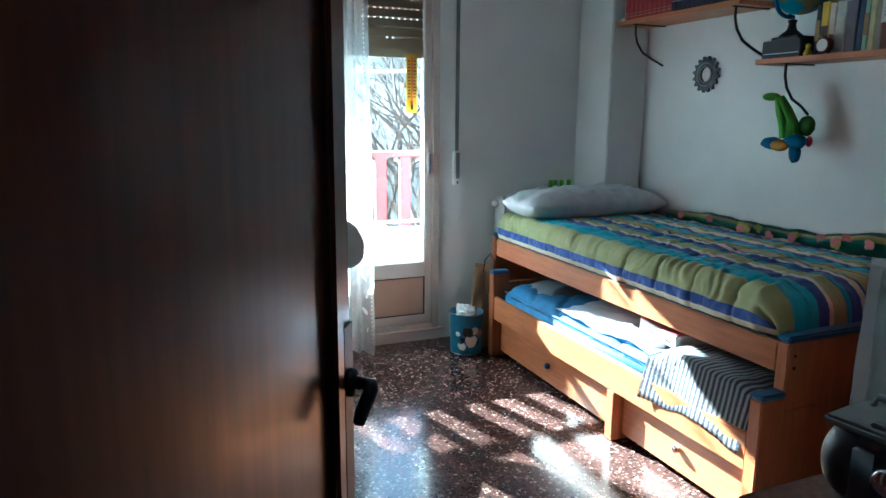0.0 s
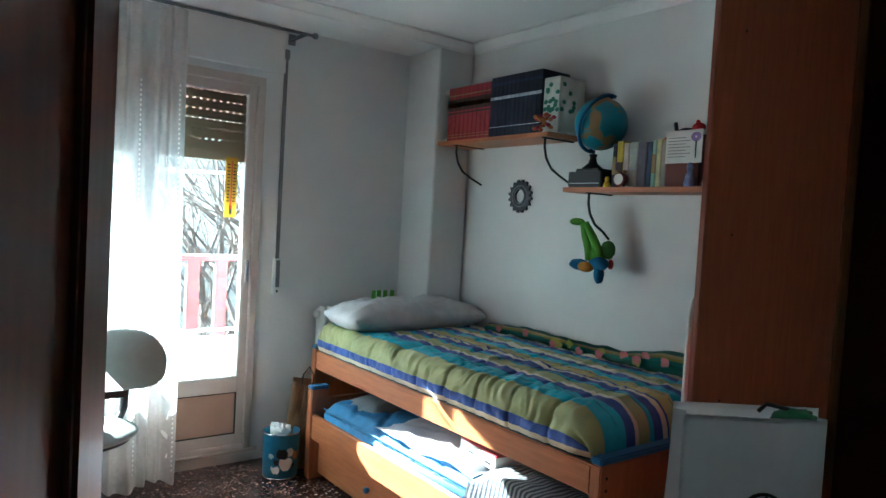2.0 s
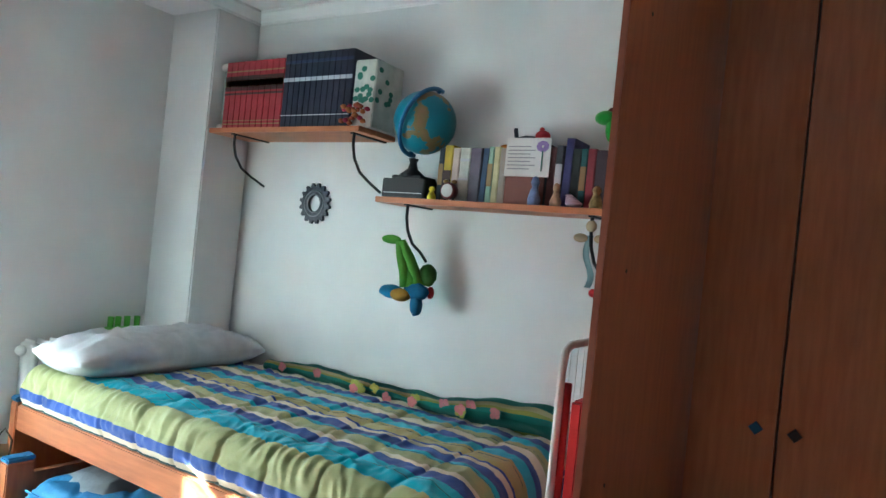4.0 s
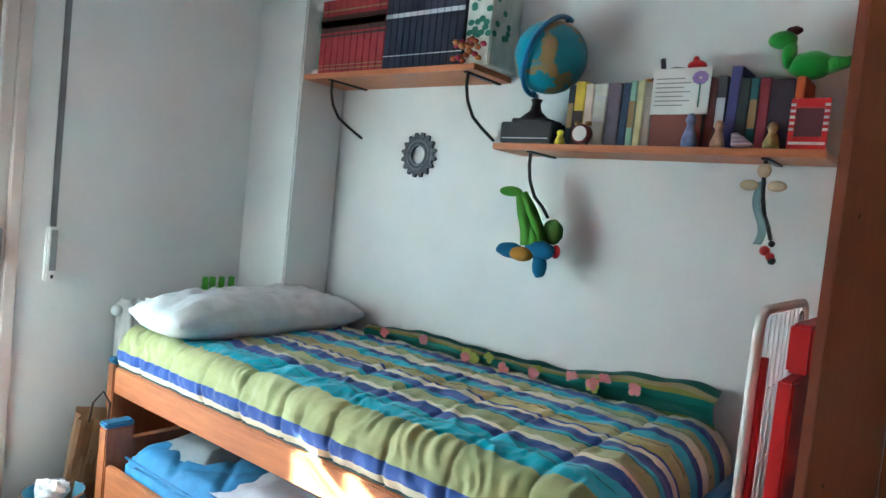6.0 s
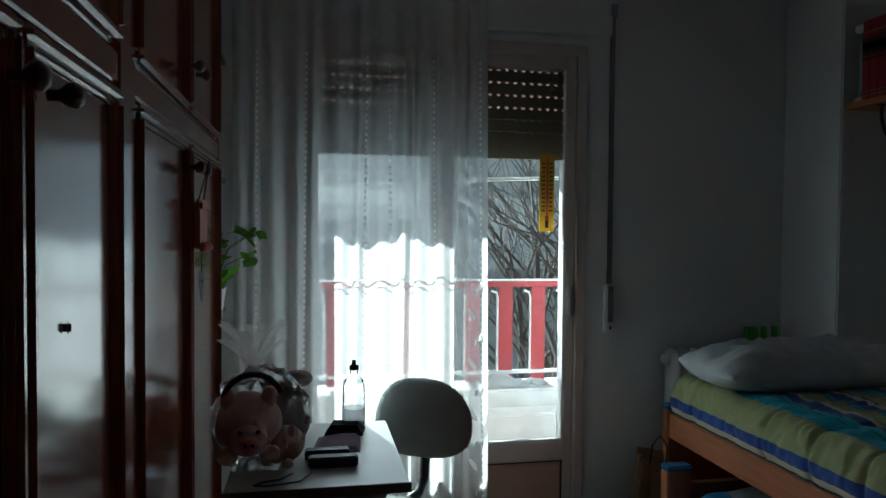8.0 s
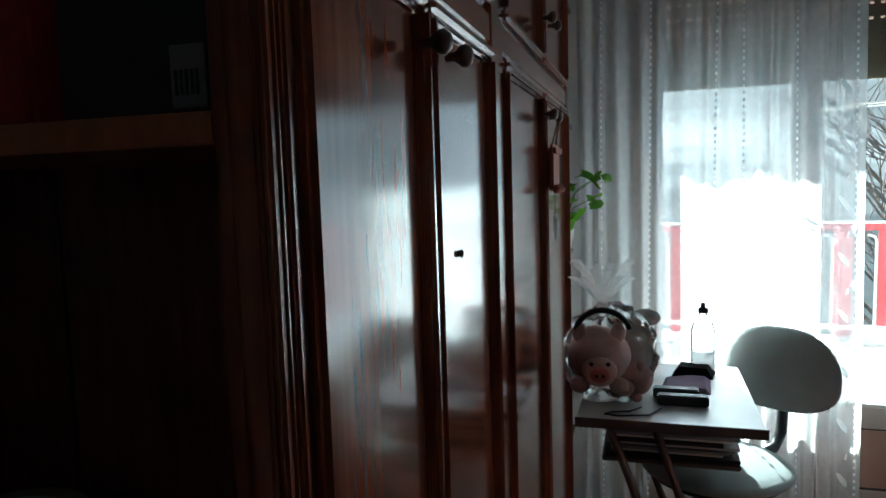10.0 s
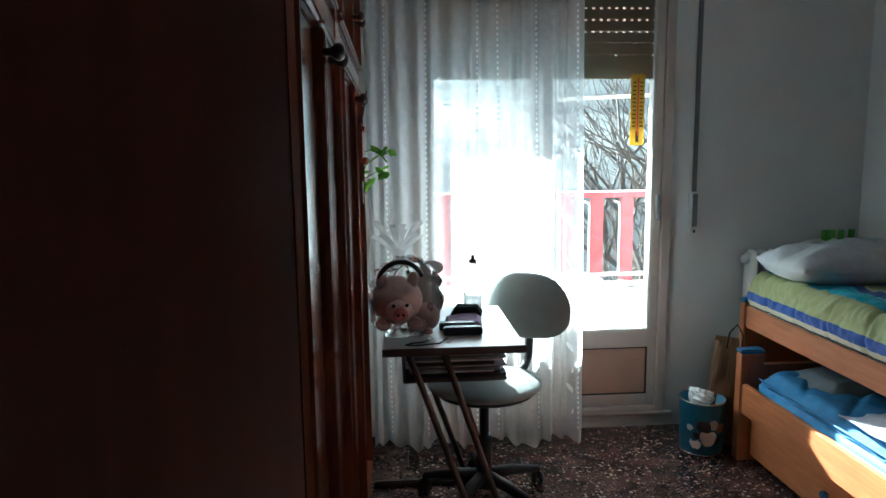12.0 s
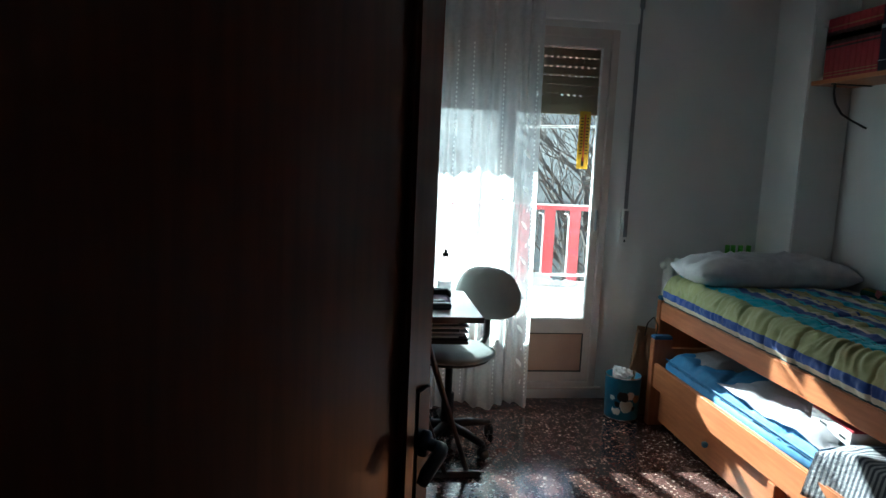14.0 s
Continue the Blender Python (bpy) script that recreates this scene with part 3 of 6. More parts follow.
# thread coloured dark so the seams also carry their creases' shade
QSEAM = mat("quilt_thread_shade", (0.07, 0.12, 0.13), 0.9)


def quilt():
    x0, x1, y0, y1, zt = 2.122, 2.965, 1.825, 3.77, 0.775
    hem, r = 0.088, 0.05
    full = hem + 0.08 + (x1 - x0)

    def fn(u, v):
        s = u * full
        y = y0 + (y1 - y0) * v
        # rounded foot end
        e = max(0.0, 1 - (y - y0) / 0.12)
        drop = 0.13 * (1 - math.sqrt(max(0.0, 1 - e * e)))
        if s < hem:
            x, z = x0 - 0.014 * math.sin(math.pi * s / hem) - 0.0, zt - r - hem + s
            out = Vector((-1, 0, 0.1))
        elif s < hem + 0.08:
            a = (s - hem) / 0.08 * math.pi / 2
            x, z = x0 + r * (1 - math.cos(a)), zt - r + r * math.sin(a)
            out = Vector((-math.cos(a), 0, math.sin(a)))
        else:
            x, z = x0 + r + (s - hem - 0.08) * (x1 - x0 - r) / (full - hem - 0.08), zt
            z += 0.012 * math.sin((x - x0) / (x1 - x0) * math.pi)
            out = Vector((0, 0, 1))
        # quilting: puffed squares between stitched seams, and creases
        pu, pv = abs(math.sin(math.pi * s / 0.21 + 0.5)), abs(math.sin(math.pi * (y - y0) / 0.2))
        puff = (0.012 if s < hem + 0.08 else 0.009) * (min(1, pv * 4) ** 0.6) * (0.6 + 0.4 * min(1, pu * 3) ** 0.6)
        puff += 0.009 * noise.noise(Vector((x * 9, y * 14, z * 9))) + 0.005 * noise.noise(Vector((x * 26, y * 34, z * 26)))
        ease = math.exp(-((s - hem - 0.06) / 0.13) ** 2)
        crease = 0.5 - abs(noise.noise(Vector((x * 7 + y * 4, y * 30 + 2.5 * noise.noise(Vector((s * 9, y * 5, 2))), s * 6))))
        puff += 0.014 * ease * crease
        long_fold = abs(noise.noise(Vector((x * 5.5 + y * 2.5, y * 6 - x * 4, 9.0))))
        puff += 0.016 * (0.35 - min(0.35, long_fold * 2.2)) if s > hem + 0.08 else 0
        p = Vector((x, y, z)) + out * puff
        if z > zt - 0.11:
            p.z -= drop * min(1, (z - zt + 0.11) / 0.05)
        p.x += 0.04 * e * e if s < hem else 0
        return p

    bm = sheet(fn, 130, 330, uv=lambda u, v: (u * full / 1.1, v))
    ob = solid("quilt", bm, QUILT, "quilted bedspread with blue, green, turquoise and cream stripes", "bedspread", smooth=True)
    for k in range(1, 10):
        v = 0.2 * k / (y1 - y0)
        part("stitched_seam", tube([fn(0.002 + 0.996 * i / 60, v) for i in range(61)], 0.0016, 5), QSEAM, ob)
    for u in (0.24, 0.42, 0.6, 0.79):
        part("stitched_seam", tube([fn(u, 0.002 + 0.996 * i / 110) for i in range(111)], 0.0013, 5), QSEAM, ob)
    part("hem", tube([fn(0, i / 120) for i in range(121)], 0.004, 6), QSEAM, ob)
    return ob


quilt()
solid("mattress", boxes((2.135, 2.96, 1.835, 3.765, 0.582, 0.72), bevel=0.03), mat("mattress_ticking", (0.6, 0.6, 0.62), 0.8, bump=0.1), "pale mattress under the quilt on the upper bed", "mattress", smooth=True)

PILLOW = mat("pillow_cotton", (0.62, 0.63, 0.65), 0.85, (0.52, 0.53, 0.56), 16, bump=0.3, bump_scale=25)


def pillow():
    bm = bmesh.new()
    bmesh.ops.create_cube(bm, size=1)
    bmesh.ops.subdivide_edges(bm, edges=bm.edges[:], cuts=40, use_grid_fill=True)
    for v in bm.verts:
        x, y, z = v.co * 2
        f = (1 - abs(x) ** 3.2) ** 0.55 * (1 - abs(y) ** 2.6) ** 0.6 if abs(x) < 1 and abs(y) < 1 else 0
        c = 0.06 * noise.noise(Vector((x * 2.2, y * 2.2, 1.0))) + 0.03 * noise.noise(Vector((x * 6, y * 5, 4.0)))
        v.co = Vector((2.545 + 0.455 * x * (1 - 0.06 * y * y), 3.57 + 0.19 * y * (1 - 0.08 * x * x) + 0.012 * math.sin(5 * x), 0.862 + 0.08 * z * min(1, f * 1.15 + 0.1) + (c * 0.45 - 0.035 * abs(noise.noise(Vector((x * 5 + y, y * 3 - x, 7.0)))) if z > 0 else 0) * min(1, f * 2) - 0.01 * abs(x)))
    solid("pillow", bm, PILLOW, "long grey-white cotton pillow on the striped quilt", "pillow", smooth=True)


pillow()

TEAL = striped("floral_lining", [(0.0, (0.35, 0.36, 0.05)), (0.1, (0.01, 0.17, 0.12)), (0.45, (0.02, 0.22, 0.17)), (0.62, (0.36, 0.34, 0.06)), (0.72, (0.5, 0.42, 0.2)), (0.84, (0.01, 0.16, 0.12))])


def folded_edge():
    def fn(u, v):
        y = 1.88 + 1.44 * v
        hgt = 0.10 * (1 - 0.45 * v) + 0.03 * math.sin(9 * v + 0.6) * (1 - v)
        a = u * math.pi
        x = 2.965 - 0.055 * math.sin(a) * (1.1 - 0.5 * v) - 0.02 * (1 - u) + 0.012 * math.sin(17 * v)
        z = 0.77 + hgt * (u + 0.12 * math.sin(a)) + 0.012 * noise.noise(Vector((u * 3, y * 9, 0)))
        return (x, y, z)
    ob = solid("folded_blanket", sheet(fn, 18, 90, uv=lambda u, v: (u, v), thick=0.012), TEAL, "folded teal floral blanket edge between bed and wall", "blanket", smooth=True)
    pk = mat("pink_print", (0.6, 0.2, 0.2), 0.8)
    rng = random.Random(4)
    for k in range(14):
        v, u = 0.04 + 0.92 * rng.random(), 0.35 + 0.4 * rng.random()
        p = Vector(fn(u, v))
        bm = bmesh.new()
        for q in range(5):
            a = q * 2 * math.pi / 5 + rng.random()
            bm2 = ball((p.x - 0.014, p.y + 0.014 * math.cos(a), p.z + 0.011 * math.sin(a)), 0.011, (0.12, 1, 1), 8, 6)
            me = bpy.data.meshes.new("petal")
            bm2.to_mesh(me)
            bm2.free()
            bm.from_mesh(me)
            bpy.data.meshes.remove(me)
        part("printed_flower", bm, pk if k % 3 else TEAL, ob, "pink printed flower")


folded_edge()

MATT = mat("blue_mattress", (0.05, 0.2, 0.42), 0.75, (0.035, 0.15, 0.33), 20, bump=0.2, bump_scale=30)


def lower_mattress():
    x0, x1, y0, y1 = 2.02, 2.84, 1.815, 3.53

    def fn(u, v):
        x, y = x0 + (x1 - x0) * u, y0 + (y1 - y0) * v
        e = min(u, 1 - u, ) * (x1 - x0)
        e2 = min(v, 1 - v) * (y1 - y0)
        z = 0.43 - 0.05 * max(0, 1 - e / 0.05) ** 2 - 0.05 * max(0, 1 - e2 / 0.05) ** 2
        d1, d2 = abs(math.sin((x + y) * 13)), abs(math.sin((x - y) * 13))
        return (x, y, z - 0.012 * (1 - min(1, d1 * 2.5)) - 0.012 * (1 - min(1, d2 * 2.5)))
    bm = sheet(fn, 60, 120)
    box(bm, x0, x1, y0, y1, 0.284, 0.39, bevel=0.02)
    ob = solid("lower_mattress", bm, MATT, "bright blue quilted mattress on the pull-out bed", "mattress", smooth=True)
    for zz in (0.312, 0.392):
        part("piping", tube([(x0 - 0.001, y0 + 0.02, zz), (x0 - 0.001, y1 - 0.02, zz)], 0.004, 6), MATT, ob)


lower_mattress()


def cloth(name, x0, x1, y0, y1, z, material, label, category, lump=0.03, seed=0.0, drape=None):
    def fn(u, v):
        x, y = x0 + (x1 - x0) * u, y0 + (y1 - y0) * v
        e = min(u, 1 - u, v, 1 - v) * 2
        h = z + lump * (noise.noise(Vector((x * 5 + seed, y * 5, seed))) + 0.4 * noise.noise(Vector((x * 14 + seed, y * 14, 2)))) - 0.03 * max(0, 1 - e * 3)
        if drape and x < drape:
            d = drape - x
            h -= d * 1.5
            x = drape - d * 0.35
        return (x + 0.03 * noise.noise(Vector((y * 4, seed, 0))), y + 0.03 * noise.noise(Vector((x * 4, seed, 5))), h)
    return solid(name, sheet(fn, 50, 60, thick=0.008), material, label, category, smooth=True)


WHITEFAB = mat("white_cotton", (0.7, 0.69, 0.72), 0.85, (0.62, 0.6, 0.66), 18, bump=0.25, bump_scale=30)
cloth("folded_sheet", 2.03, 2.55, 2.34, 3.05, 0.462, WHITEFAB, "crumpled white sheet on the blue mattress", "bed sheet", 0.03, 2.0)
cloth("plastic_cover", 2.1, 2.55, 3.2, 3.52, 0.45, mat("clear_cover", (0.45, 0.47, 0.5), 0.3, bump=0.3, bump_scale=30), "crumpled grey plastic cover on the blue mattress", "plastic cover", 0.02, 5.0)
KNIT = striped("knitted_blanket", [(0.0, (0.45, 0.45, 0.47)), (0.5, (0.07, 0.075, 0.1))], bump=0.5)
kn = KNIT.node_tree
for nd in list(kn.nodes):
    if nd.bl_idname == "ShaderNodeSeparateXYZ":
        saw = kn.nodes.new("ShaderNodeMath")
        saw.operation = "PINGPONG"
        saw.inputs[1].default_value = 1.0
        mu = kn.nodes.new("ShaderNodeMath")
        mu.operation = "MULTIPLY"
        mu.inputs[1].default_value = 46.0
        kn.links.new(nd.outputs[1], mu.inputs[0])
        kn.links.new(mu.outputs[0], saw.inputs[0])
        mad = [x for x in kn.nodes if x.bl_idname == "ShaderNodeMath" and x.operation == "MULTIPLY_ADD"][0]
        kn.links.new(saw.outputs[0], mad.inputs[2])
cloth("knitted_blanket", 1.91, 2.5, 1.83, 2.32, 0.475, KNIT, "grey and white knitted blanket draped over the bed rail", "blanket", 0.03, 9.0, drape=2.02)
bx = thing("cardboard_box", (2.2, 2.4, 0.45), "flat white cardboard box with a red side", "box")
bm_ = Matrix.Translation((2.2, 2.4, 0.455)) @ Matrix.Rotation(radians(-8), 4, "Z")
part("carton", boxes((-0.08, 0.12, -0.13, 0.13, 0, 0.055), bevel=0.003, m=bm_), WHITEPL, bx)
part("lid", boxes((-0.078, 0.122, -0.132, 0.132, 0.05, 0.06), bevel=0.003, m=bm_), mat("red_card", (0.4, 0.03, 0.05), 0.5), bx)
for k, (a, c) in enumerate(((-0.1, -0.06), (0.02, 0.07))):
    part("print_bar", boxes((-0.0815, -0.08, a, c, 0.015, 0.025), m=bm_), BLACKPL, bx)


# ---- shelves on the bed wall ----
def wall_shelf(at, x0, y0, y1, z0, brackets):
    s = thing("wall_shelf", at, "orange wooden wall shelf on black curved brackets", "shelf", "shelves above the bed")
    part("board", boxes((x0, B, y0, y1, z0, z0 + 0.022), bevel=0.002), BEDWOOD, s)
    for y in brackets:
        dep = B - x0
        bm = boxes((x0 + 0.02, B - 0.004, y - 0.008, y + 0.008, z0 - 0.006, z0))
        tube([(x0 + 0.035, y, z0 - 0.004), (x0 + 0.035, y, z0 - 0.05), (x0 + 0.05, y, z0 - 0.1), (x0 + 0.09, y, z0 - 0.15), (x0 + 0.15, y, z0 - 0.18), (B - 0.004, y, z0 - 0.215)], 0.006, 8, bm)
        part("bracket", bm, BLACKMETAL, s, smooth=False)


S1Z, S2Z, S1X, S2X = 1.833, 1.564, 2.76, 2.8
wall_shelf((2.9, 3.2, S1Z), S1X, 2.77, 3.685, S1Z, (3.53, 2.82))
wall_shelf((2.9, 2.1, S2Z), S2X, 1.66, 2.686, S2Z, (2.55, 1.81))


# ---- desk, chair ----
def desk():
    d = thing("folding_desk", (0.73, 3.3, 0), "small folding desk with a pale top on brown crossed legs", "desk")
    part("desktop", boxes((0.5, 0.95, 3.0, 3.56, 0.698, 0.72), bevel=0.004), DESKTOP, d)
    part("edge_band", boxes((0.497, 0.953, 2.996, 3.0, 0.696, 0.721)), BROWNMETAL, d)
    part("lower_shelf", boxes((0.56, 0.9, 3.06, 3.48, 0.585, 0.6), bevel=0.003), BROWNMETAL, d)
    for y in (3.03, 3.5):
        part("leg", tube([(0.575, y, 0.7), (0.6, y, 0.64), (0.82, y, 0.012)], 0.011), BROWNMETAL, d, smooth=True)
        part("leg", tube([(0.69, y + 0.02, 0.7), (0.71, y + 0.02, 0.64), (0.92, y + 0.02, 0.012)], 0.011), BROWNMETAL, d, smooth=True)
    part("foot_bar", boxes((0.44, 0.98, 3.02, 3.05, 0, 0.025), bevel=0.006), BROWNMETAL, d)
    part("foot_bar", boxes((0.44, 0.98, 3.5, 3.53, 0, 0.025), bevel=0.006), BROWNMETAL, d)


desk()


def chair():
    c = thing("swivel_chair", (0.87, 3.4, 0), "grey upholstered swivel chair on a black five-star base", "chair")
    cx, cy = 0.87, 3.4
    ang = radians(-25)
    m = Matrix.Translation((cx, cy, 0)) @ Matrix.Rotation(ang, 4, "Z")
    part("seat", ball((0, 0, 0), 0.22, (1.0, 0.98, 0.16), 32, 14, m=m @ Matrix.Translation((0, 0, 0.46))), GREYFAB, c, "grey seat pad", smooth=True)
    part("seat_shell", ball((0, 0, 0), 0.2, (1.0, 0.98, 0.16), 24, 10, m=m @ Matrix.Translation((0, 0, 0.44))), BLACKPL, c, smooth=True)
    bk = bmesh.new()
    bmesh.ops.create_uvsphere(bk, u_segments=32, v_segments=18, radius=1)
    for v in bk.verts:
        x, y, z = v.co
        sx = math.copysign(abs(x) ** 0.75, x)
        v.co = Vector((0.185 * sx * (1 - 0.06 * z), 0.035 * y + 0.03 * x * x, (0.15 if z > 0 else 0.125) * math.copysign(abs(z) ** (1.0 if z > 0 else 0.7), z)))
    mb = Matrix.Translation((1.085, 3.69, 0.675)) @ Matrix.Rotation(radians(-30), 4, "Z") @ Matrix.Rotation(radians(-8), 4, "X")
    bk.transform(mb)
    part("backrest", bk, GREYFAB, c, "rounded pale grey backrest", smooth=True)
    part("back_arm", tube([(0.92, 3.48, 0.41), (1.08, 3.7, 0.41), (1.11, 3.745, 0.45), (1.115, 3.745, 0.55), (1.1, 3.725, 0.66)], 0.018), BLACKPL, c, smooth=True)
    part("gas_column", lathe([(0, 0.09), (0.03, 0.09), (0.03, 0.25), (0.018, 0.25), (0.018, 0.42), (0, 0.42)], 16, (cx, cy, 0)), BLACKPL, c, smooth=True)
    part("hub", lathe([(0, 0.05), (0.045, 0.05), (0.045, 0.1), (0, 0.1)], 16, (cx, cy, 0)), BLACKPL, c)
    for k in range(5):
        a = radians(20 + 72 * k)
        ex, ey = cx + 0.24 * math.cos(a), cy + 0.24 * math.sin(a)
        part("base_arm", tube([(cx, cy, 0.09), (cx + 0.12 * math.cos(a), cy + 0.12 * math.sin(a), 0.085), (ex, ey, 0.065)], [0.026, 0.022, 0.015]), BLACKPL, c, smooth=True)
        cm = Matrix.Translation((ex, ey, 0.025)) @ Matrix.Rotation(a + 1.2, 4, "Z") @ Matrix.Rotation(radians(90), 4, "X")
        for s in (-0.014, 0.014):
            part("castor", lathe([(0, -0.009), (0.02, -0.009), (0.025, -0.004), (0.025, 0.004), (0.02, 0.009), (0, 0.009)], 16, m=cm @ Matrix.Translation((0, 0, s))), BLACKPL, c, smooth=True)
        part("castor_stem", boxes((ex - 0.008, ex + 0.008, ey - 0.008, ey + 0.008, 0.025, 0.07)), BLACKPL, c)


chair()


# ---- cupboard at the foot of the bed ----
def cupboard():
    c = thing("cupboard", (2.9, 1.0, 0), "tall orange wooden cupboard with a deep side panel", "cupboard")
    cm = Matrix.Translation((2.155, 1.515, 0)) @ Matrix.Rotation(radians(-3.5), 4, "Z")
    part("side_panel", boxes((0, 0.79, 0.0, 0.018, 0, 2.42), bevel=0.002, m=cm), REDWOOD, c)
    part("edge_band", boxes((-0.002, 0.0, 0.001, 0.017, 0.002, 2.418), m=cm), mat("red_brown_edge", (0.24, 0.07, 0.035), 0.4), c)
    part("top_board", boxes((2.93, 2.99, 0.56, 1.44, 2.38, 2.4)), UPWOOD, c)
    for y0, y1 in ((0.6, 1.218), (1.224, 1.463)):
        dr = part("door", boxes((2.9, 2.92, y0, y1, 0.06, 2.375), bevel=0.003), UPWOOD, c)
        ky = y1 - 0.045 if y0 < 0.9 else y0 + 0.05
        part("knob", lathe([(0, 0), (0.007, 0), (0.007, 0.012), (0.02, 0.03), (0.018, 0.034), (0, 0.034)], 4, m=Matrix.Translation((2.9, ky, 0.99)) @ Matrix.Rotation(radians(-90), 4, "Y")), BLUEPL if y0 > 0.9 else BLACKPL, dr, "small wedge-shaped knob")
    part("plinth", boxes((2.905, 2.985, 0.6, 1.44, 0, 0.055)), UPWOOD, c)
    for z in (2.0, 1.4, 0.9):
        part("peg_hole", lathe([(0, 0), (0.005, 0), (0.005, 0.001), (0, 0.001)], 10, m=cm @ Matrix.Translation((0.13, 0.0, z)) @ Matrix.Rotation(radians(90), 4, "X")), BLACKPL, c)


cupboard()


# ---- things on the wall shelves ----
def book(x0, y0, y1, z0, h, color, deep=0.15, bands=(), lean=0.0):
    b = thing("book", (x0 + deep / 2, (y0 + y1) / 2, z0), color[1] + ("" if len(color[1].split()) > 4 else " standing on the shelf"), "book", "books on the shelves")
    m = Matrix.Translation((0, (y0 + y1) / 2, z0)) @ Matrix.Rotation(lean, 4, "X") @ Matrix.Translation((0, -(y0 + y1) / 2, -z0))
    t = min(0.003, (y1 - y0) * 0.15)
    part("cover", boxes((x0, x0 + deep, y0, y0 + t, z0, z0 + h), (x0, x0 + deep, y1 - t, y1, z0, z0 + h), (x0 - 0.002, x0 + 0.002, y0 + t, y1 - t, z0, z0 + h), m=m), color[0], b)
    part("pages", boxes((x0 + 0.002, x0 + deep - 0.004, y0 + t, y1 - t, z0 + 0.003, z0 + h - 0.004), m=m), PAGES, b)
    for a, c, mt in bands:
        part("spine_band", boxes((x0 - 0.0035, x0 - 0.002, y0 + 0.001, y1 - 0.001, z0 + a * h, z0 + c * h), m=m), mt, b)
    return b


PAGES = mat("book_pages", (0.62, 0.57, 0.47), 0.8)


def cover(name, c, label):
    return (mat(name, c, 0.5, tuple(v * 0.75 for v in c), 25, bump=0.05), label)


MAROON = cover("red_cloth", (0.3, 0.02, 0.03), "red clothbound encyclopaedia volume with dark gilt bands")
NAVY = cover("navy_cloth", (0.008, 0.012, 0.035), "dark blue clothbound encyclopaedia volume")
GILT = mat("gilt", (0.3, 0.2, 0.08), 0.5)
DARKBAND = mat("dark_band", (0.05, 0.02, 0.015), 0.5)
SILVER = mat("silver_print", (0.5, 0.52, 0.56), 0.5)
y, z1 = 3.615, S1Z + 0.022
for k in range(10):
    w = 0.037
    book(2.785, y - w, y, z1, 0.305, MAROON, 0.19, ((0.5, 0.53, DARKBAND), (0.56, 0.78, DARKBAND), (0.62, 0.72, GILT), (0.06, 0.075, GILT), (0.11, 0.12, GILT), (0.84, 0.86, GILT)))
    y -= w + 0.0008
for k in range(12):
    w = 0.0315
    book(2.785, y - w, y, z1, 0.318, NAVY, 0.19, ((0.62, 0.67, SILVER), (0.16, 0.17, SILVER), (0.86, 0.9, mat("blue_print", (0.015, 0.025, 0.08), 0.5) if k == 0 else bpy.data.materials["blue_print"])))
    y -= w + 0.0008
EDGE1 = y
# pale bookend with a rod at the head of the row
be = thing("sand_timer", (2.82, 3.645, z1), "slim white and pale green tall glass timer", "timer")
part("base", boxes((2.795, 2.845, 3.622, 3.67, z1, z1 + 0.025), bevel=0.004), WHITEPL, be)
part("top", boxes((2.795, 2.845, 3.622, 3.67, z1 + 0.275, z1 + 0.305), bevel=0.004), WHITEPL, be)
for yy in (3.632, 3.66):
    part("rod", tube([(2.82, yy, z1 + 0.02), (2.82, yy, z1 + 0.28)], 0.008), mat("pale_green_glass", (0.4, 0.55, 0.5), 0.2), be, smooth=True)
# patterned box and small ornament at the other end
gb = thing("gift_box", (2.88, EDGE1 - 0.06, z1), "white gift box printed with green leaves", "box")
part("box_body", boxes((2.79, 2.97, EDGE1 - 0.115, EDGE1 - 0.004, z1, z1 + 0.27), bevel=0.004), mat("leaf_paper", (0.6, 0.6, 0.55), 0.5, (0.42, 0.45, 0.4), 18), gb)
rng = random.Random(7)
LEAFPRINT = mat("green_print", (0.03, 0.17, 0.12), 0.6)
for k in range(16):
    yy, zz = EDGE1 - 0.015 - 0.09 * rng.random(), z1 + 0.1 + 0.16 * rng.random()
    part("leaf_print", ball((2.789, yy, zz), 0.014, (0.12, 1, 0.8), 8, 6), LEAFPRINT, gb)
    if k % 2:
        part("leaf_print", ball((2.8 + 0.16 * rng.random(), EDGE1 - 0.1155, zz), 0.014, (1, 0.1, 0.8), 8, 6), LEAFPRINT, gb)
orn = thing("dried_flowers", (2.79, EDGE1 - 0.03, z1), "small posy of dried orange and red flowers", "flowers")
for k in range(26):
    part("blossom", ball((2.765 + 0.03 * rng.random(), EDGE1 - 0.1 + 0.13 * rng.random(), z1 + 0.012 + 0.085 * rng.random()), 0.012, (1, 1, 0.8), 8, 6, 0.3, k), mat("blossom_%s" % "abc"[k], ((0.4, 0.09, 0.03), (0.45, 0.16, 0.04), (0.35, 0.02, 0.06))[k], 0.7) if k < 3 else bpy.data.materials["blossom_" + "abc"[k % 3]], orn, smooth=True)


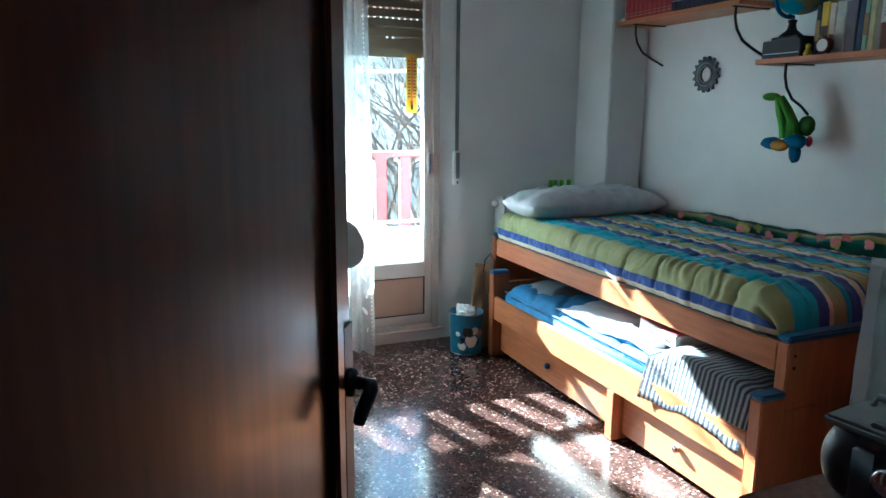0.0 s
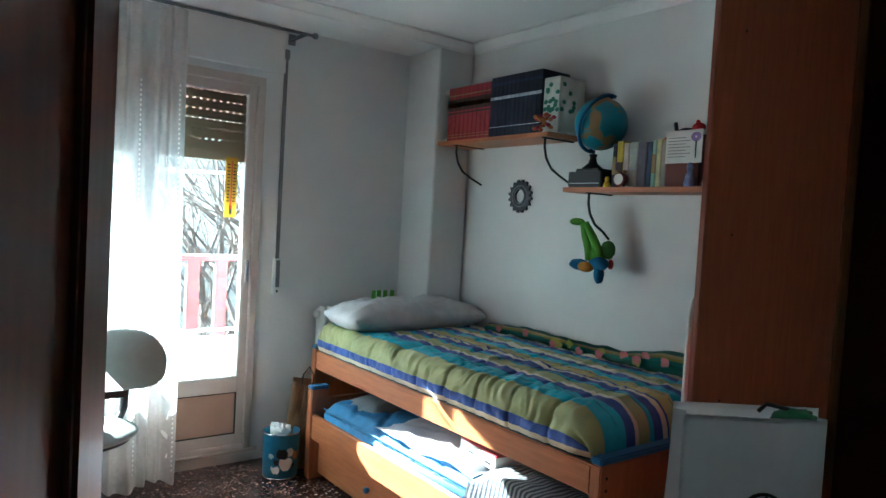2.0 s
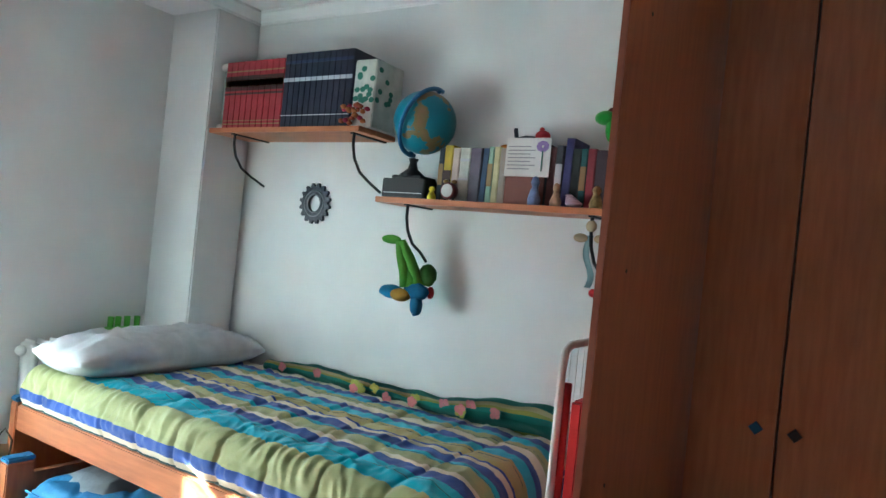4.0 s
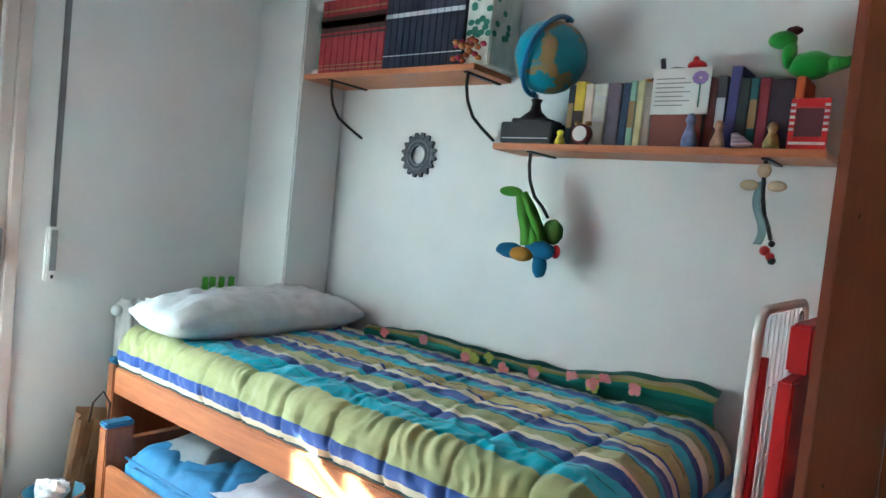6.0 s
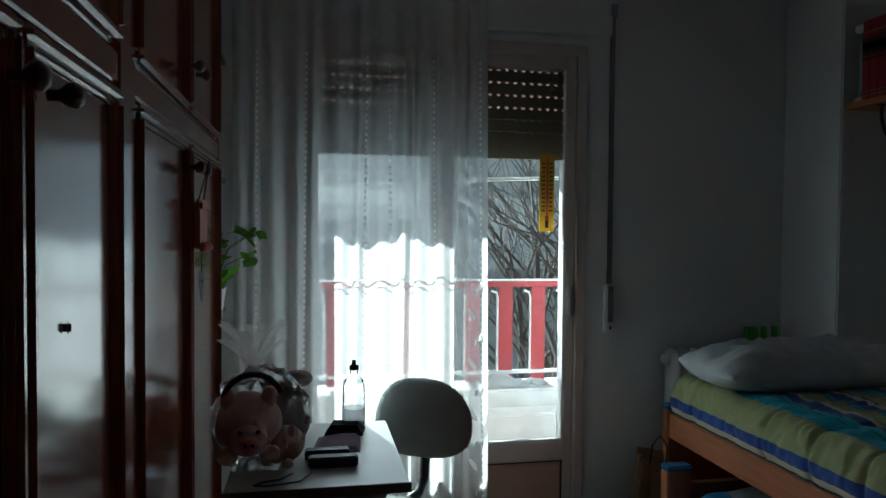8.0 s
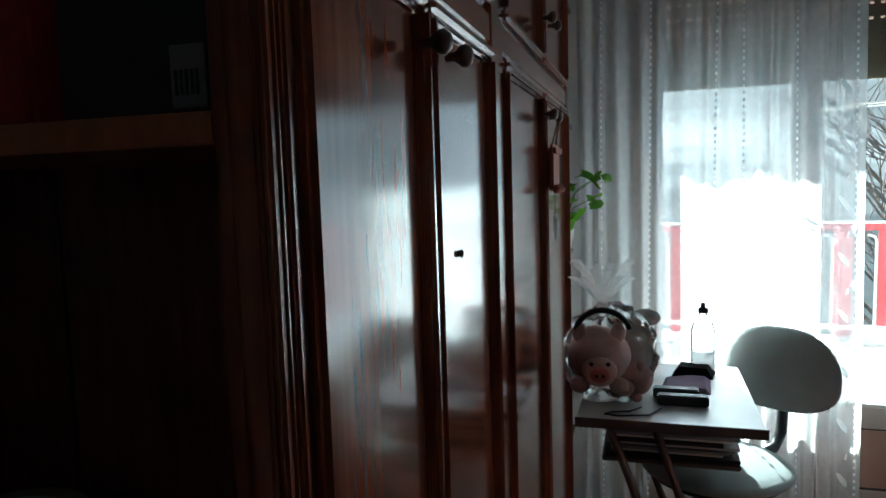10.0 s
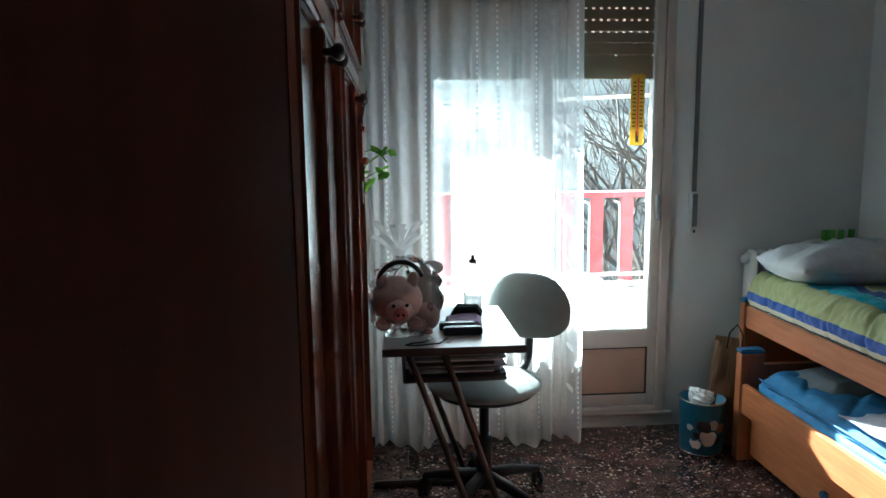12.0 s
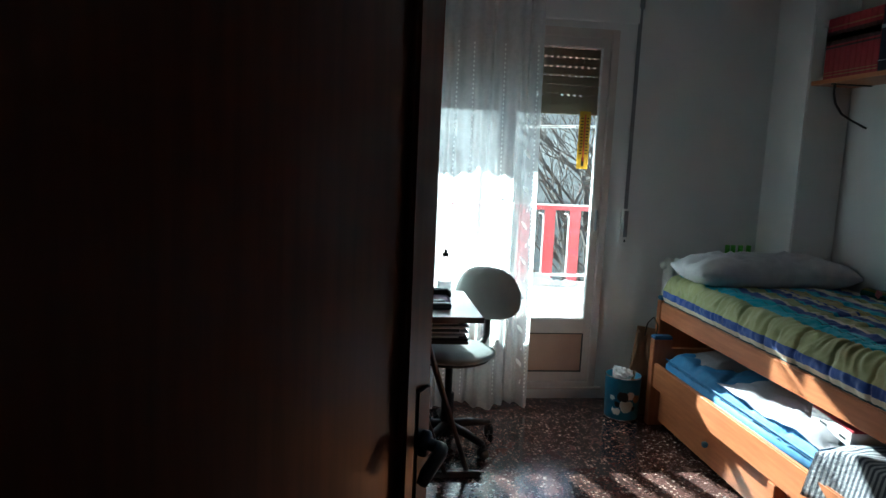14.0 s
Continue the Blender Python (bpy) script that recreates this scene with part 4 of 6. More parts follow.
def globe():
    z2 = S2Z + 0.022
    g = thing("desk_globe", (2.87, 2.55, z2), "blue desk globe in a blue ring on a black base", "globe")
    m = mat("globe_sea", (0.03, 0.27, 0.38), 0.35)
    nt = m.node_tree
    base = nt.nodes["Principled BSDF"].inputs["Base Color"]
    old = base.links[0].from_socket
    co, n, r, mx, r2 = (nt.nodes.new("ShaderNode" + k) for k in ("TexCoord", "TexNoise", "ValToRGB", "MixRGB", "ValToRGB"))
    n.inputs["Scale"].default_value, n.inputs["Detail"].default_value = 9, 5
    r.color_ramp.elements[0].position, r.color_ramp.elements[1].position = 0.57, 0.59
    r2.color_ramp.elements[0].color, r2.color_ramp.elements[1].color = (0.17, 0.2, 0.06, 1), (0.3, 0.17, 0.08, 1)
    r2.color_ramp.elements[0].position, r2.color_ramp.elements[1].position = 0.5, 0.7
    nt.links.new(co.outputs["Object"], n.inputs["Vector"])
    nt.links.new(n.outputs["Fac"], r.inputs[0])
    nt.links.new(n.outputs["Fac"], r2.inputs[0])
    nt.links.new(r.outputs[0], mx.inputs[0])
    nt.links.new(old, mx.inputs[1])
    nt.links.new(r2.outputs[0], mx.inputs[2])
    nt.links.new(mx.outputs[0], base)
    c = Vector((2.87, 2.535, 1.885))
    part("sphere", ball(c, 0.122, (1, 1, 1), 40, 24), m, g, "sphere printed with seas and lands", smooth=True)
    ring = bmesh.new()
    tilt = Matrix.Rotation(radians(23), 4, "X")
    pts = [c + tilt @ Vector((-0.137 * math.cos(radians(a)), 0, 0.137 * math.sin(radians(a)))) for a in range(-100, 101, 8)]
    tube(pts, 0.0085, 8, ring)
    part("meridian_ring", ring, BLUEPL, g, "blue plastic meridian ring", smooth=True)
    for s in (-1, 1):
        part("pivot", ball(c + tilt @ Vector((0, 0, 0.132 * s)), 0.011), BLUEPL, g, smooth=True)
    part("stem", lathe([(0, 0.0), (0.05, 0.0), (0.05, 0.01), (0.02, 0.035), (0.014, 0.06), (0.02, 0.075), (0, 0.08)], 18, (2.87, 2.57, z2 + 0.083)), BLACKPL, g, smooth=True)
    part("base_block", boxes((2.815, 2.955, 2.47, 2.67, z2, z2 + 0.075), bevel=0.004), BLACKPL, g, "black stepped base")
    part("base_step", boxes((2.83, 2.94, 2.5, 2.64, z2 + 0.075, z2 + 0.09), bevel=0.004), BLACKPL, g)
    part("base_line", boxes((2.8135, 2.815, 2.48, 2.66, z2 + 0.018, z2 + 0.021)), SILVER, g)


globe()

z2 = S2Z + 0.022
ROW = ((0.022, 0.2, (0.02, 0.03, 0.05), "slim dark paperback"), (0.036, 0.21, (0.6, 0.42, 0.02), "paperback with a yellow upper spine"), (0.03, 0.2, (0.6, 0.5, 0.42), "cream paperback"),
       (0.044, 0.2, (0.55, 0.57, 0.5), "thick off-white paperback"), (0.046, 0.2, (0.13, 0.11, 0.15), "grey-purple hardback"), (0.026, 0.2, (0.02, 0.05, 0.12), "navy paperback"),
       (0.022, 0.205, (0.3, 0.5, 0.38), "mint green booklet"), (0.024, 0.205, (0.6, 0.57, 0.3), "pale yellow booklet"), (0.026, 0.2, (0.35, 0.3, 0.25), "beige paperback"),
       (0.03, 0.17, (0.1, 0.02, 0.02), "dark red paperback"), (0.03, 0.18, (0.05, 0.04, 0.05), "black paperback"), (0.034, 0.17, (0.12, 0.05, 0.03), "brown paperback"), (0.034, 0.18, (0.04, 0.04, 0.05), "black paperback"),
       (0.026, 0.215, (0.03, 0.03, 0.035), "black paperback"), (0.026, 0.205, (0.12, 0.03, 0.03), "dark red paperback"), (0.026, 0.21, (0.05, 0.05, 0.06), "charcoal paperback"), (0.03, 0.235, (0.05, 0.05, 0.2), "tall violet-blue paperback"),
       (0.03, 0.2, (0.02, 0.03, 0.03), "black paperback"), (0.022, 0.2, (0.02, 0.12, 0.13), "dark teal paperback"), (0.028, 0.2, (0.28, 0.03, 0.05), "crimson paperback"), (0.06, 0.195, (0.04, 0.025, 0.04), "thick black hardback"), (0.022, 0.2, (0.5, 0.1, 0.02), "orange paperback"))
y = 2.44
for k, (w, h, c, lb) in enumerate(ROW):
    bands = ()
    if k == 1:
        bands = ((0.0, 0.55, DARKBAND),)
    elif k % 3 == 0:
        bands = ((0.3, 0.7, SILVER if k % 2 else GILT),) if w < 0.03 else ((0.75, 0.8, SILVER), (0.4, 0.44, SILVER))
    book(2.855, y - w, y, z2, h, cover("cover_" + lb.replace(" ", "_") + "x" * k, c, lb), 0.13, bands, lean=radians(1.5 if k in (5, 16) else 0))
    y -= w + 0.0012

# greeting card leaning on the books
cd = thing("greeting_card", (2.84, 2.07, z2 + 0.1), "white printed card with a purple flower", "card")
part("card", boxes((2.845, 2.848, 1.985, 2.155, z2 + 0.1, z2 + 0.235)), WHITEPL, cd)
part("card_back", boxes((2.8485, 2.851, 2.0, 2.15, z2, z2 + 0.1)), mat("brown_card", (0.2, 0.06, 0.04), 0.6), cd)
for k in range(7):
    part("text_bar", boxes((2.8438, 2.845, 2.06 - 0.02 * (k % 2), 2.145, z2 + 0.125 + 0.013 * k, z2 + 0.128 + 0.013 * k)), GREYMETAL, cd)
PURP = mat("purple_print", (0.3, 0.2, 0.5), 0.6)
for k in range(9):
    a = k * 0.7
    part("petal", ball((2.844, 2.015 + 0.014 * math.cos(a), z2 + 0.205 + 0.012 * math.sin(a)), 0.01, (0.12, 1, 0.8), 8, 6), PURP, cd)
part("stalk", boxes((2.843, 2.845, 2.012, 2.016, z2 + 0.12, z2 + 0.19)), LEAFPRINT, cd)

ck = thing("alarm_clock", (2.82, 2.36, z2), "small red twin-bell alarm clock", "clock")
cm_ = Matrix.Translation((2.82, 2.36, z2 + 0.035)) @ Matrix.Rotation(radians(90), 4, "Y")
part("case", lathe([(0, -0.016), (0.028, -0.016), (0.031, -0.01), (0.031, 0.012), (0, 0.014)], 24, m=cm_), mat("dark_red_enamel", (0.18, 0.03, 0.03), 0.35), ck, smooth=True)
part("dial", lathe([(0, -0.0175), (0.024, -0.0175), (0.024, -0.016), (0, -0.0155)], 24, m=cm_), WHITEPL, ck)
for s in (-1, 1):
    part("bell", ball((2.82, 2.36 + 0.018 * s, z2 + 0.069), 0.011, (1, 1, 0.7)), mat("brass", (0.4, 0.25, 0.1), 0.3, metal=0.9) if s < 0 else bpy.data.materials["brass"], ck, smooth=True)
    part("foot", boxes((2.815, 2.825, 2.36 + 0.018 * s - 0.003, 2.36 + 0.018 * s + 0.003, z2, z2 + 0.012)), BLACKPL, ck)

FIG = (("figurine", 2.44, (0.5, 0.35, 0.02), 0.05, 0.016, "small yellow ornament"), ("figurine", 2.02, (0.1, 0.13, 0.25), 0.1, 0.02, "small blue and white ornament"), ("figurine", 1.94, (0.2, 0.13, 0.08), 0.08, 0.018, "small brown and white ornament"),
       ("figurine", 1.8, (0.22, 0.16, 0.06), 0.075, 0.02, "small brown and green ornament"))
for k, (nm, yy, c, h, r, lb) in enumerate(FIG):
    prof = [(0, 0), (r, 0), (r * 1.1, h * 0.2), (r * 0.7, h * 0.5), (r * 0.5, h * 0.62), (r * 0.75, h * 0.78), (r * 0.5, h * 0.95), (0, h)]
    bm = lathe(prof, 16, (2.825, yy, z2))
    for v in bm.verts:
        v.co += Vector((1, 1, 0)) * 0.004 * noise.noise(v.co * 60)
    solid("ornament", bm, mat("ornament_%s" % "abcd"[k], c, 0.4, tuple(min(1, v * 2.5) for v in c), 40), lb + " standing on the shelf", "ornament", "ornaments on the shelf", smooth=True)
sh = thing("sea_shell", (2.825, 1.875, z2), "pale lilac spiral shell", "shell")
for k in range(4):
    part("whorl", ball((2.825, 1.875 + 0.006 * k, z2 + 0.012 + 0.009 * k), 0.027 - 0.005 * k, (1, 1.1, 0.4), 16, 8), mat("lilac_shell", (0.5, 0.4, 0.5), 0.4) if k == 0 else bpy.data.materials["lilac_shell"], sh, smooth=True)
pf = thing("photo_frame", (2.825, 1.715, z2), "red and white striped photo frame", "photo frame")
part("frame_border", boxes((2.82, 2.828, 1.668, 1.682, z2, z2 + 0.135), (2.82, 2.828, 1.748, 1.762, z2, z2 + 0.135), (2.82, 2.828, 1.682, 1.748, z2, z2 + 0.035), (2.82, 2.828, 1.682, 1.748, z2 + 0.11, z2 + 0.135), bevel=0.002), RED, pf)
part("photo", boxes((2.824, 2.827, 1.682, 1.748, z2 + 0.035, z2 + 0.11)), mat("dark_photo", (0.12, 0.05, 0.06), 0.3), pf)
for k in range(5):
    part("white_stripe", boxes((2.8185, 2.82, 1.669, 1.681, z2 + 0.05 + 0.016 * k, z2 + 0.057 + 0.016 * k)), WHITEPL, pf)
    part("white_stripe", boxes((2.8185, 2.82, 1.749, 1.761, z2 + 0.05 + 0.016 * k, z2 + 0.057 + 0.016 * k)), WHITEPL, pf)
part("white_stripe", boxes((2.8185, 2.82, 1.672, 1.758, z2 + 0.014, z2 + 0.021)), WHITEPL, pf)

# soft toys lying on the books
TOYG = mat("green_plush", (0.05, 0.38, 0.03), 0.9, bump=0.4, bump_scale=150, sheen=0.4)


def fuse(*bms):
    bm = bmesh.new()
    for b in bms:
        me = bpy.data.meshes.new("piece")
        b.to_mesh(me)
        b.free()
        bm.from_mesh(me)
        bpy.data.meshes.remove(me)
    return bm


zt_ = z2 + 0.2
dino = thing("green_plush_toy", (2.9, 1.76, zt_), "bright green plush toy with a long neck lying on books", "soft toy")
part("body", fuse(ball((2.91, 1.745, zt_ + 0.04), 0.045, (0.8, 1.3, 0.85), lump=0.08), ball((2.9, 1.8, zt_ + 0.075), 0.024, (1, 0.8, 1.9)), ball((2.895, 1.82, zt_ + 0.11), 0.027, (1, 1.4, 0.9)), tube([(2.91, 1.7, zt_ + 0.04), (2.91, 1.66, zt_ + 0.045), (2.91, 1.64, zt_ + 0.06)], [0.025, 0.016, 0.006])), TOYG, dino, smooth=True)
part("tuft", ball((2.9, 1.795, zt_ + 0.135), 0.018, (1, 1.2, 0.6), lump=0.3), mat("brown_plush", (0.1, 0.03, 0.03), 0.9), dino, smooth=True)
bird = thing("blue_plush_toy", (2.92, 2.13, zt_ + 0.01), "small navy, orange and red soft toy lying on books", "soft toy")
part("body", tube([(2.92, 2.19, zt_ + 0.012), (2.92, 2.16, zt_ + 0.03), (2.92, 2.12, zt_ + 0.04), (2.92, 2.07, zt_ + 0.04)], [0.01, 0.018, 0.018, 0.012]), NAVY[0], bird, smooth=True)
part("limb", tube([(2.91, 2.15, zt_ + 0.03), (2.9, 2.155, zt_ + 0.08)], 0.008), NAVY[0], bird, smooth=True)
part("foot", ball((2.92, 2.2, zt_ + 0.012), 0.016, (1, 1.3, 0.8)), mat("orange_felt", (0.5, 0.2, 0.02), 0.8), bird, smooth=True)
part("cap", fuse(ball((2.92, 2.055, zt_ + 0.055), 0.022, (1, 1.3, 0.9)), ball((2.92, 2.06, zt_ + 0.078), 0.009)), mat("red_felt", (0.5, 0.015, 0.02), 0.8), bird, smooth=True)

# toothed metal ring on the wall
def gear():
    bm = bmesh.new()
    c, n = Vector((B, 3.182, 1.553)), 16
    rings = []
    for x in (B - 0.014, B - 0.001):
        ro, ri = [], []
        for k in range(n * 4):
            a = 2 * math.pi * k / (n * 4)
            r = (0.078, 0.093, 0.093, 0.078)[k % 4]
            ro.append(bm.verts.new((x, c.y + r * math.cos(a), c.z + r * math.sin(a))))
            ri.append(bm.verts.new((x, c.y + 0.037 * math.cos(a), c.z + 0.037 * math.sin(a))))
        rings.append((ro, ri))
    (o0, i0), (o1, i1) = rings
    m = n * 4
    for k in range(m):
        j = (k + 1) % m
        bm.faces.new((o0[k], o0[j], i0[j], i0[k]))
        bm.faces.new((o1[k], i1[k], i1[j], o1[j]))
        bm.faces.new((o0[k], o1[k], o1[j], o0[j]))
        bm.faces.new((i0[k], i0[j], i1[j], i1[k]))
    g = thing("wall_ornament", c, "dark pewter toothed ring hanging on the wall", "wall ornament")
    part("toothed_ring", bm, mat("pewter", (0.12, 0.125, 0.14), 0.5, (0.06, 0.06, 0.07), 60, metal=0.5), g)
    part("inner_rim", fuse(*[tube(arc((B - 0.015, c.y, c.z), r, 0, 360, 32, "yz"), 0.004, 6) for r in (0.04, 0.058)]), GREYMETAL, g, smooth=True)


gear()

# plush toy hanging head down from the shelf bracket
tp = thing("hanging_plush_toy", (2.9, 2.55, 1.2), "green and blue plush toy hanging upside down from a bracket", "soft toy")
LIME = mat("lime_plush", (0.1, 0.3, 0.02), 0.9, bump=0.3, bump_scale=150)
TURQ = mat("blue_plush", (0.01, 0.13, 0.3), 0.9, bump=0.3, bump_scale=150)
part("leg", tube([(2.845, 2.575, 1.42), (2.85, 2.565, 1.36), (2.86, 2.55, 1.3), (2.87, 2.545, 1.25)], [0.02, 0.021, 0.022, 0.026]), LIME, tp, smooth=True)
part("leg", tube([(2.845, 2.57, 1.42), (2.855, 2.53, 1.36), (2.87, 2.505, 1.3), (2.88, 2.495, 1.25)], [0.018, 0.02, 0.021, 0.024]), LIME, tp, smooth=True)
part("leg", tube([(2.87, 2.53, 1.33), (2.87, 2.52, 1.28), (2.87, 2.52, 1.24)], [0.02, 0.024, 0.026]), LIME, tp, smooth=True)
part("foot", ball((2.84, 2.615, 1.425), 0.042, (0.4, 1.1, 0.42)), LIME, tp, smooth=True)
part("tail", ball((2.9, 2.47, 1.3), 0.048, (0.6, 0.8, 0.9), lump=0.12), mat("moss_plush", (0.06, 0.17, 0.02), 0.9), tp, smooth=True)
part("wing", ball((2.86, 2.605, 1.222), 0.05, (0.55, 1.15, 0.55), lump=0.12), TURQ, tp, smooth=True)
part("wing", ball((2.87, 2.495, 1.235), 0.055, (0.6, 1.05, 0.6), lump=0.12, seed=3), TURQ, tp, smooth=True)
part("wing", ball((2.87, 2.49, 1.185), 0.04, (0.55, 0.65, 1.1), lump=0.12, seed=5), TURQ, tp, smooth=True)
part("belly", ball((2.845, 2.55, 1.215), 0.042, (0.6, 1.1, 0.6)), mat("ochre_plush", (0.4, 0.2, 0.015), 0.9), tp, smooth=True)
part("ear", ball((2.9, 2.45, 1.235), 0.02, (0.6, 0.8, 1.2)), RED, tp, smooth=True)
# small charm on the second bracket
ch = thing("hanging_charm", (2.85, 1.81, 1.3), "small ribbon charm hanging from a shelf bracket", "charm")
part("ribbon", sheet(lambda u, v: (2.84 + 0.006 * math.sin(9 * v), 1.8 + 0.022 * u + 0.012 * math.sin(6 * v), 1.5 - 0.17 * v), 3, 14, thick=0.002), mat("pale_blue_ribbon", (0.3, 0.45, 0.5), 0.7), ch, smooth=True)
part("bow", fuse(ball((2.84, 1.845, 1.49), 0.025, (0.3, 1, 0.6)), ball((2.84, 1.775, 1.49), 0.025, (0.3, 1, 0.6)), ball((2.835, 1.81, 1.53), 0.02, (0.7, 0.9, 1))), mat("cream_felt", (0.5, 0.4, 0.25), 0.8), ch, smooth=True)
part("bead", fuse(ball((2.84, 1.785, 1.315), 0.014), ball((2.84, 1.77, 1.3), 0.012)), RED, ch, smooth=True)
part("bead", fuse(ball((2.84, 1.77, 1.335), 0.009), ball((2.84, 1.765, 1.29), 0.011)), BLACKPL, ch, smooth=True)

# ---- radiator, bin, bags ----
rd = thing("radiator", (2.45, 3.92, 0.1), "white cast radiator with upright columns under the wall", "radiator")
x = 2.17
while x < 2.72:
    part("section", boxes((x, x + 0.042, 3.875, 3.97, 0.12, 0.86), bevel=0.014), WHITEMETAL, rd, smooth=True)
    x += 0.05
part("pipe", tube([(2.15, 3.92, 0.18), (2.75, 3.92, 0.18)], 0.014), WHITEMETAL, rd, smooth=True)
part("pipe", tube([(2.15, 3.92, 0.82), (2.75, 3.92, 0.82)], 0.014), WHITEMETAL, rd, smooth=True)
part("valve", ball((2.155, 3.92, 0.82), 0.022), WHITEMETAL, rd, smooth=True)
for xx in (2.25, 2.65):
    part("foot", boxes((xx, xx + 0.03, 3.88, 3.965, 0, 0.12), bevel=0.006), WHITEMETAL, rd)
GREENPL = mat("green_plastic", (0.12, 0.4, 0.03), 0.35)
gc = thing("green_cup_holder", (2.6, 3.92, 0.86), "bright green plastic holder with upright tubes", "holder")
for xx in (2.53, 2.565, 2.61, 2.66):
    part("tube", lathe([(0, 0), (0.013, 0), (0.014, 0.085), (0.011, 0.085), (0.011, 0.01), (0, 0.01)], 14, (xx, 3.92, 0.862)), GREENPL, gc, smooth=True)
part("tray", boxes((2.51, 2.68, 3.9, 3.94, 0.862, 0.9), bevel=0.004), GREENPL, gc)

bn = thing("waste_bin", (1.885, 3.72, 0), "round blue printed waste bin with crumpled paper", "bin")
BINM = mat("bin_print", (0.03, 0.2, 0.34), 0.4, (0.02, 0.13, 0.25), 14)
part("drum", lathe([(0, 0.004), (0.085, 0.004), (0.09, 0.012), (0.097, 0.235), (0.1, 0.24), (0.094, 0.24), (0.086, 0.015), (0, 0.012)], 36, (1.885, 3.72, 0)), BINM, bn, smooth=True)
part("rim", fuse(tube(arc((1.885, 3.72, 0.24), 0.098, 0, 360, 36, "xy"), 0.004, 6)), CHROME, bn, smooth=True)
part("rim", fuse(tube(arc((1.885, 3.72, 0.006), 0.087, 0, 360, 36, "xy"), 0.004, 6)), CHROME, bn, smooth=True)
rng = random.Random(11)
for k, (a, zz, r, mt) in enumerate(((250, 0.14, 0.03, BLACKPL), (262, 0.09, 0.034, WHITEPL), (235, 0.1, 0.02, BLACKPL), (275, 0.15, 0.022, WHITEPL), (285, 0.08, 0.02, BLACKPL), (215, 0.13, 0.016, WHITEPL), (300, 0.13, 0.024, mat("peach_print", (0.5, 0.2, 0.08), 0.5)), (230, 0.06, 0.025, WHITEPL))):
    ar = radians(a)
    rr = 0.089 + 0.03 * (zz - 0.06) / 0.2 * 0.3
    part("print_patch", ball((1.885 + rr * math.cos(ar), 3.72 + rr * math.sin(ar), zz), r, (1, 0.12, 1.1), 10, 8, 0.35, k, m=Matrix.Rotation(ar - math.pi / 2, 4, "Z")), mt, bn, smooth=True)
for k in range(5):
    part("crumpled_paper", ball((1.855 + 0.025 * (k % 3), 3.69 + 0.03 * (k // 2), 0.24 + 0.012 * (k % 2)), 0.034, (1, 1, 0.9), 12, 8, 0.5, k * 3.0), PAPERBAG, bn)
kb = thing("paper_bag", (2.0, 3.76, 0), "brown kraft paper carrier bag standing against the wall", "bag")
km = Matrix.Translation((2.0, 3.8, 0)) @ Matrix.Rotation(radians(-20), 4, "Z") @ Matrix.Rotation(radians(6), 4, "Y")


def bagsheet(x0, x1, y, h, seed):
    return sheet(lambda u, v: km @ Vector((x0 + (x1 - x0) * u, y + 0.012 * noise.noise(Vector((u * 4, v * 5, seed))), h * v)), 10, 14, thick=0.002)


part("front", bagsheet(-0.07, 0.07, -0.045, 0.46, 1), KRAFT, kb)
part("back", bagsheet(-0.07, 0.07, 0.045, 0.48, 2), KRAFT, kb)
for sx in (-0.07, 0.07):
    part("gusset", sheet(lambda u, v: km @ Vector((sx * (1 - 0.25 * (1 - abs(2 * u - 1)) * v), -0.045 + 0.09 * u, 0.46 * v)), 6, 8, thick=0.002), KRAFT, kb)
part("handle", tube([km @ Vector(p) for p in ((-0.03, -0.045, 0.45), (-0.028, -0.04, 0.52), (0.0, -0.03, 0.56), (0.028, -0.04, 0.52), (0.03, -0.045, 0.45))], 0.004), mat("dark_cord", (0.06, 0.04, 0.03), 0.8), kb, smooth=True)

# ---- drying rack and red board in the gap at the bed's foot ----
dr = thing("drying_rack", (2.4, 1.64, 0), "folded clothes drying rack with white tubes and red corners", "drying rack")
for yy in (1.665,):
    part("frame_tube", tube([(2.35, yy, 0.01), (2.35, yy, 1.13), (2.362, yy, 1.18), (2.395, yy, 1.195), (2.78, yy, 1.195), (2.81, yy, 1.18), (2.82, yy, 1.13), (2.82, yy, 0.01)], 0.011), WHITEMETAL, dr, smooth=True)
    part("red_sleeve", tube([(2.37, yy - 0.012, 0.3), (2.37, yy - 0.012, 1.1)], 0.011), RED, dr, smooth=True)
for k in range(9):
    part("wire", tube([(2.4 + 0.047 * k, 1.665, 0.35), (2.4 + 0.047 * k, 1.665, 1.19)], 0.002, 5), WHITEMETAL, dr)
for k in range(4):
    part("cross_wire", tube([(2.35, 1.668, 0.5 + 0.17 * k), (2.82, 1.668, 0.5 + 0.17 * k)], 0.002, 5), WHITEMETAL, dr)
part("hook", tube(arc((2.58, 1.63, 1.17), 0.018, -60, 230, 10, "xz"), 0.003, 6), GREYMETAL, dr)
rb = thing("red_folding_chair", (2.6, 1.57, 0), "bright red folded chair leaning beside the cupboard", "chair")
part("panel", boxes((2.27, 2.78, 1.572, 1.602, 0.05, 1.08), bevel=0.006), RED, rb)
part("top_block", boxes((2.36, 2.72, 1.565, 1.609, 1.08, 1.18), bevel=0.006), RED, rb)
for xx in (2.3, 2.72):
    part("leg", boxes((xx, xx + 0.03, 1.577, 1.597, 0, 0.05)), RED, rb)

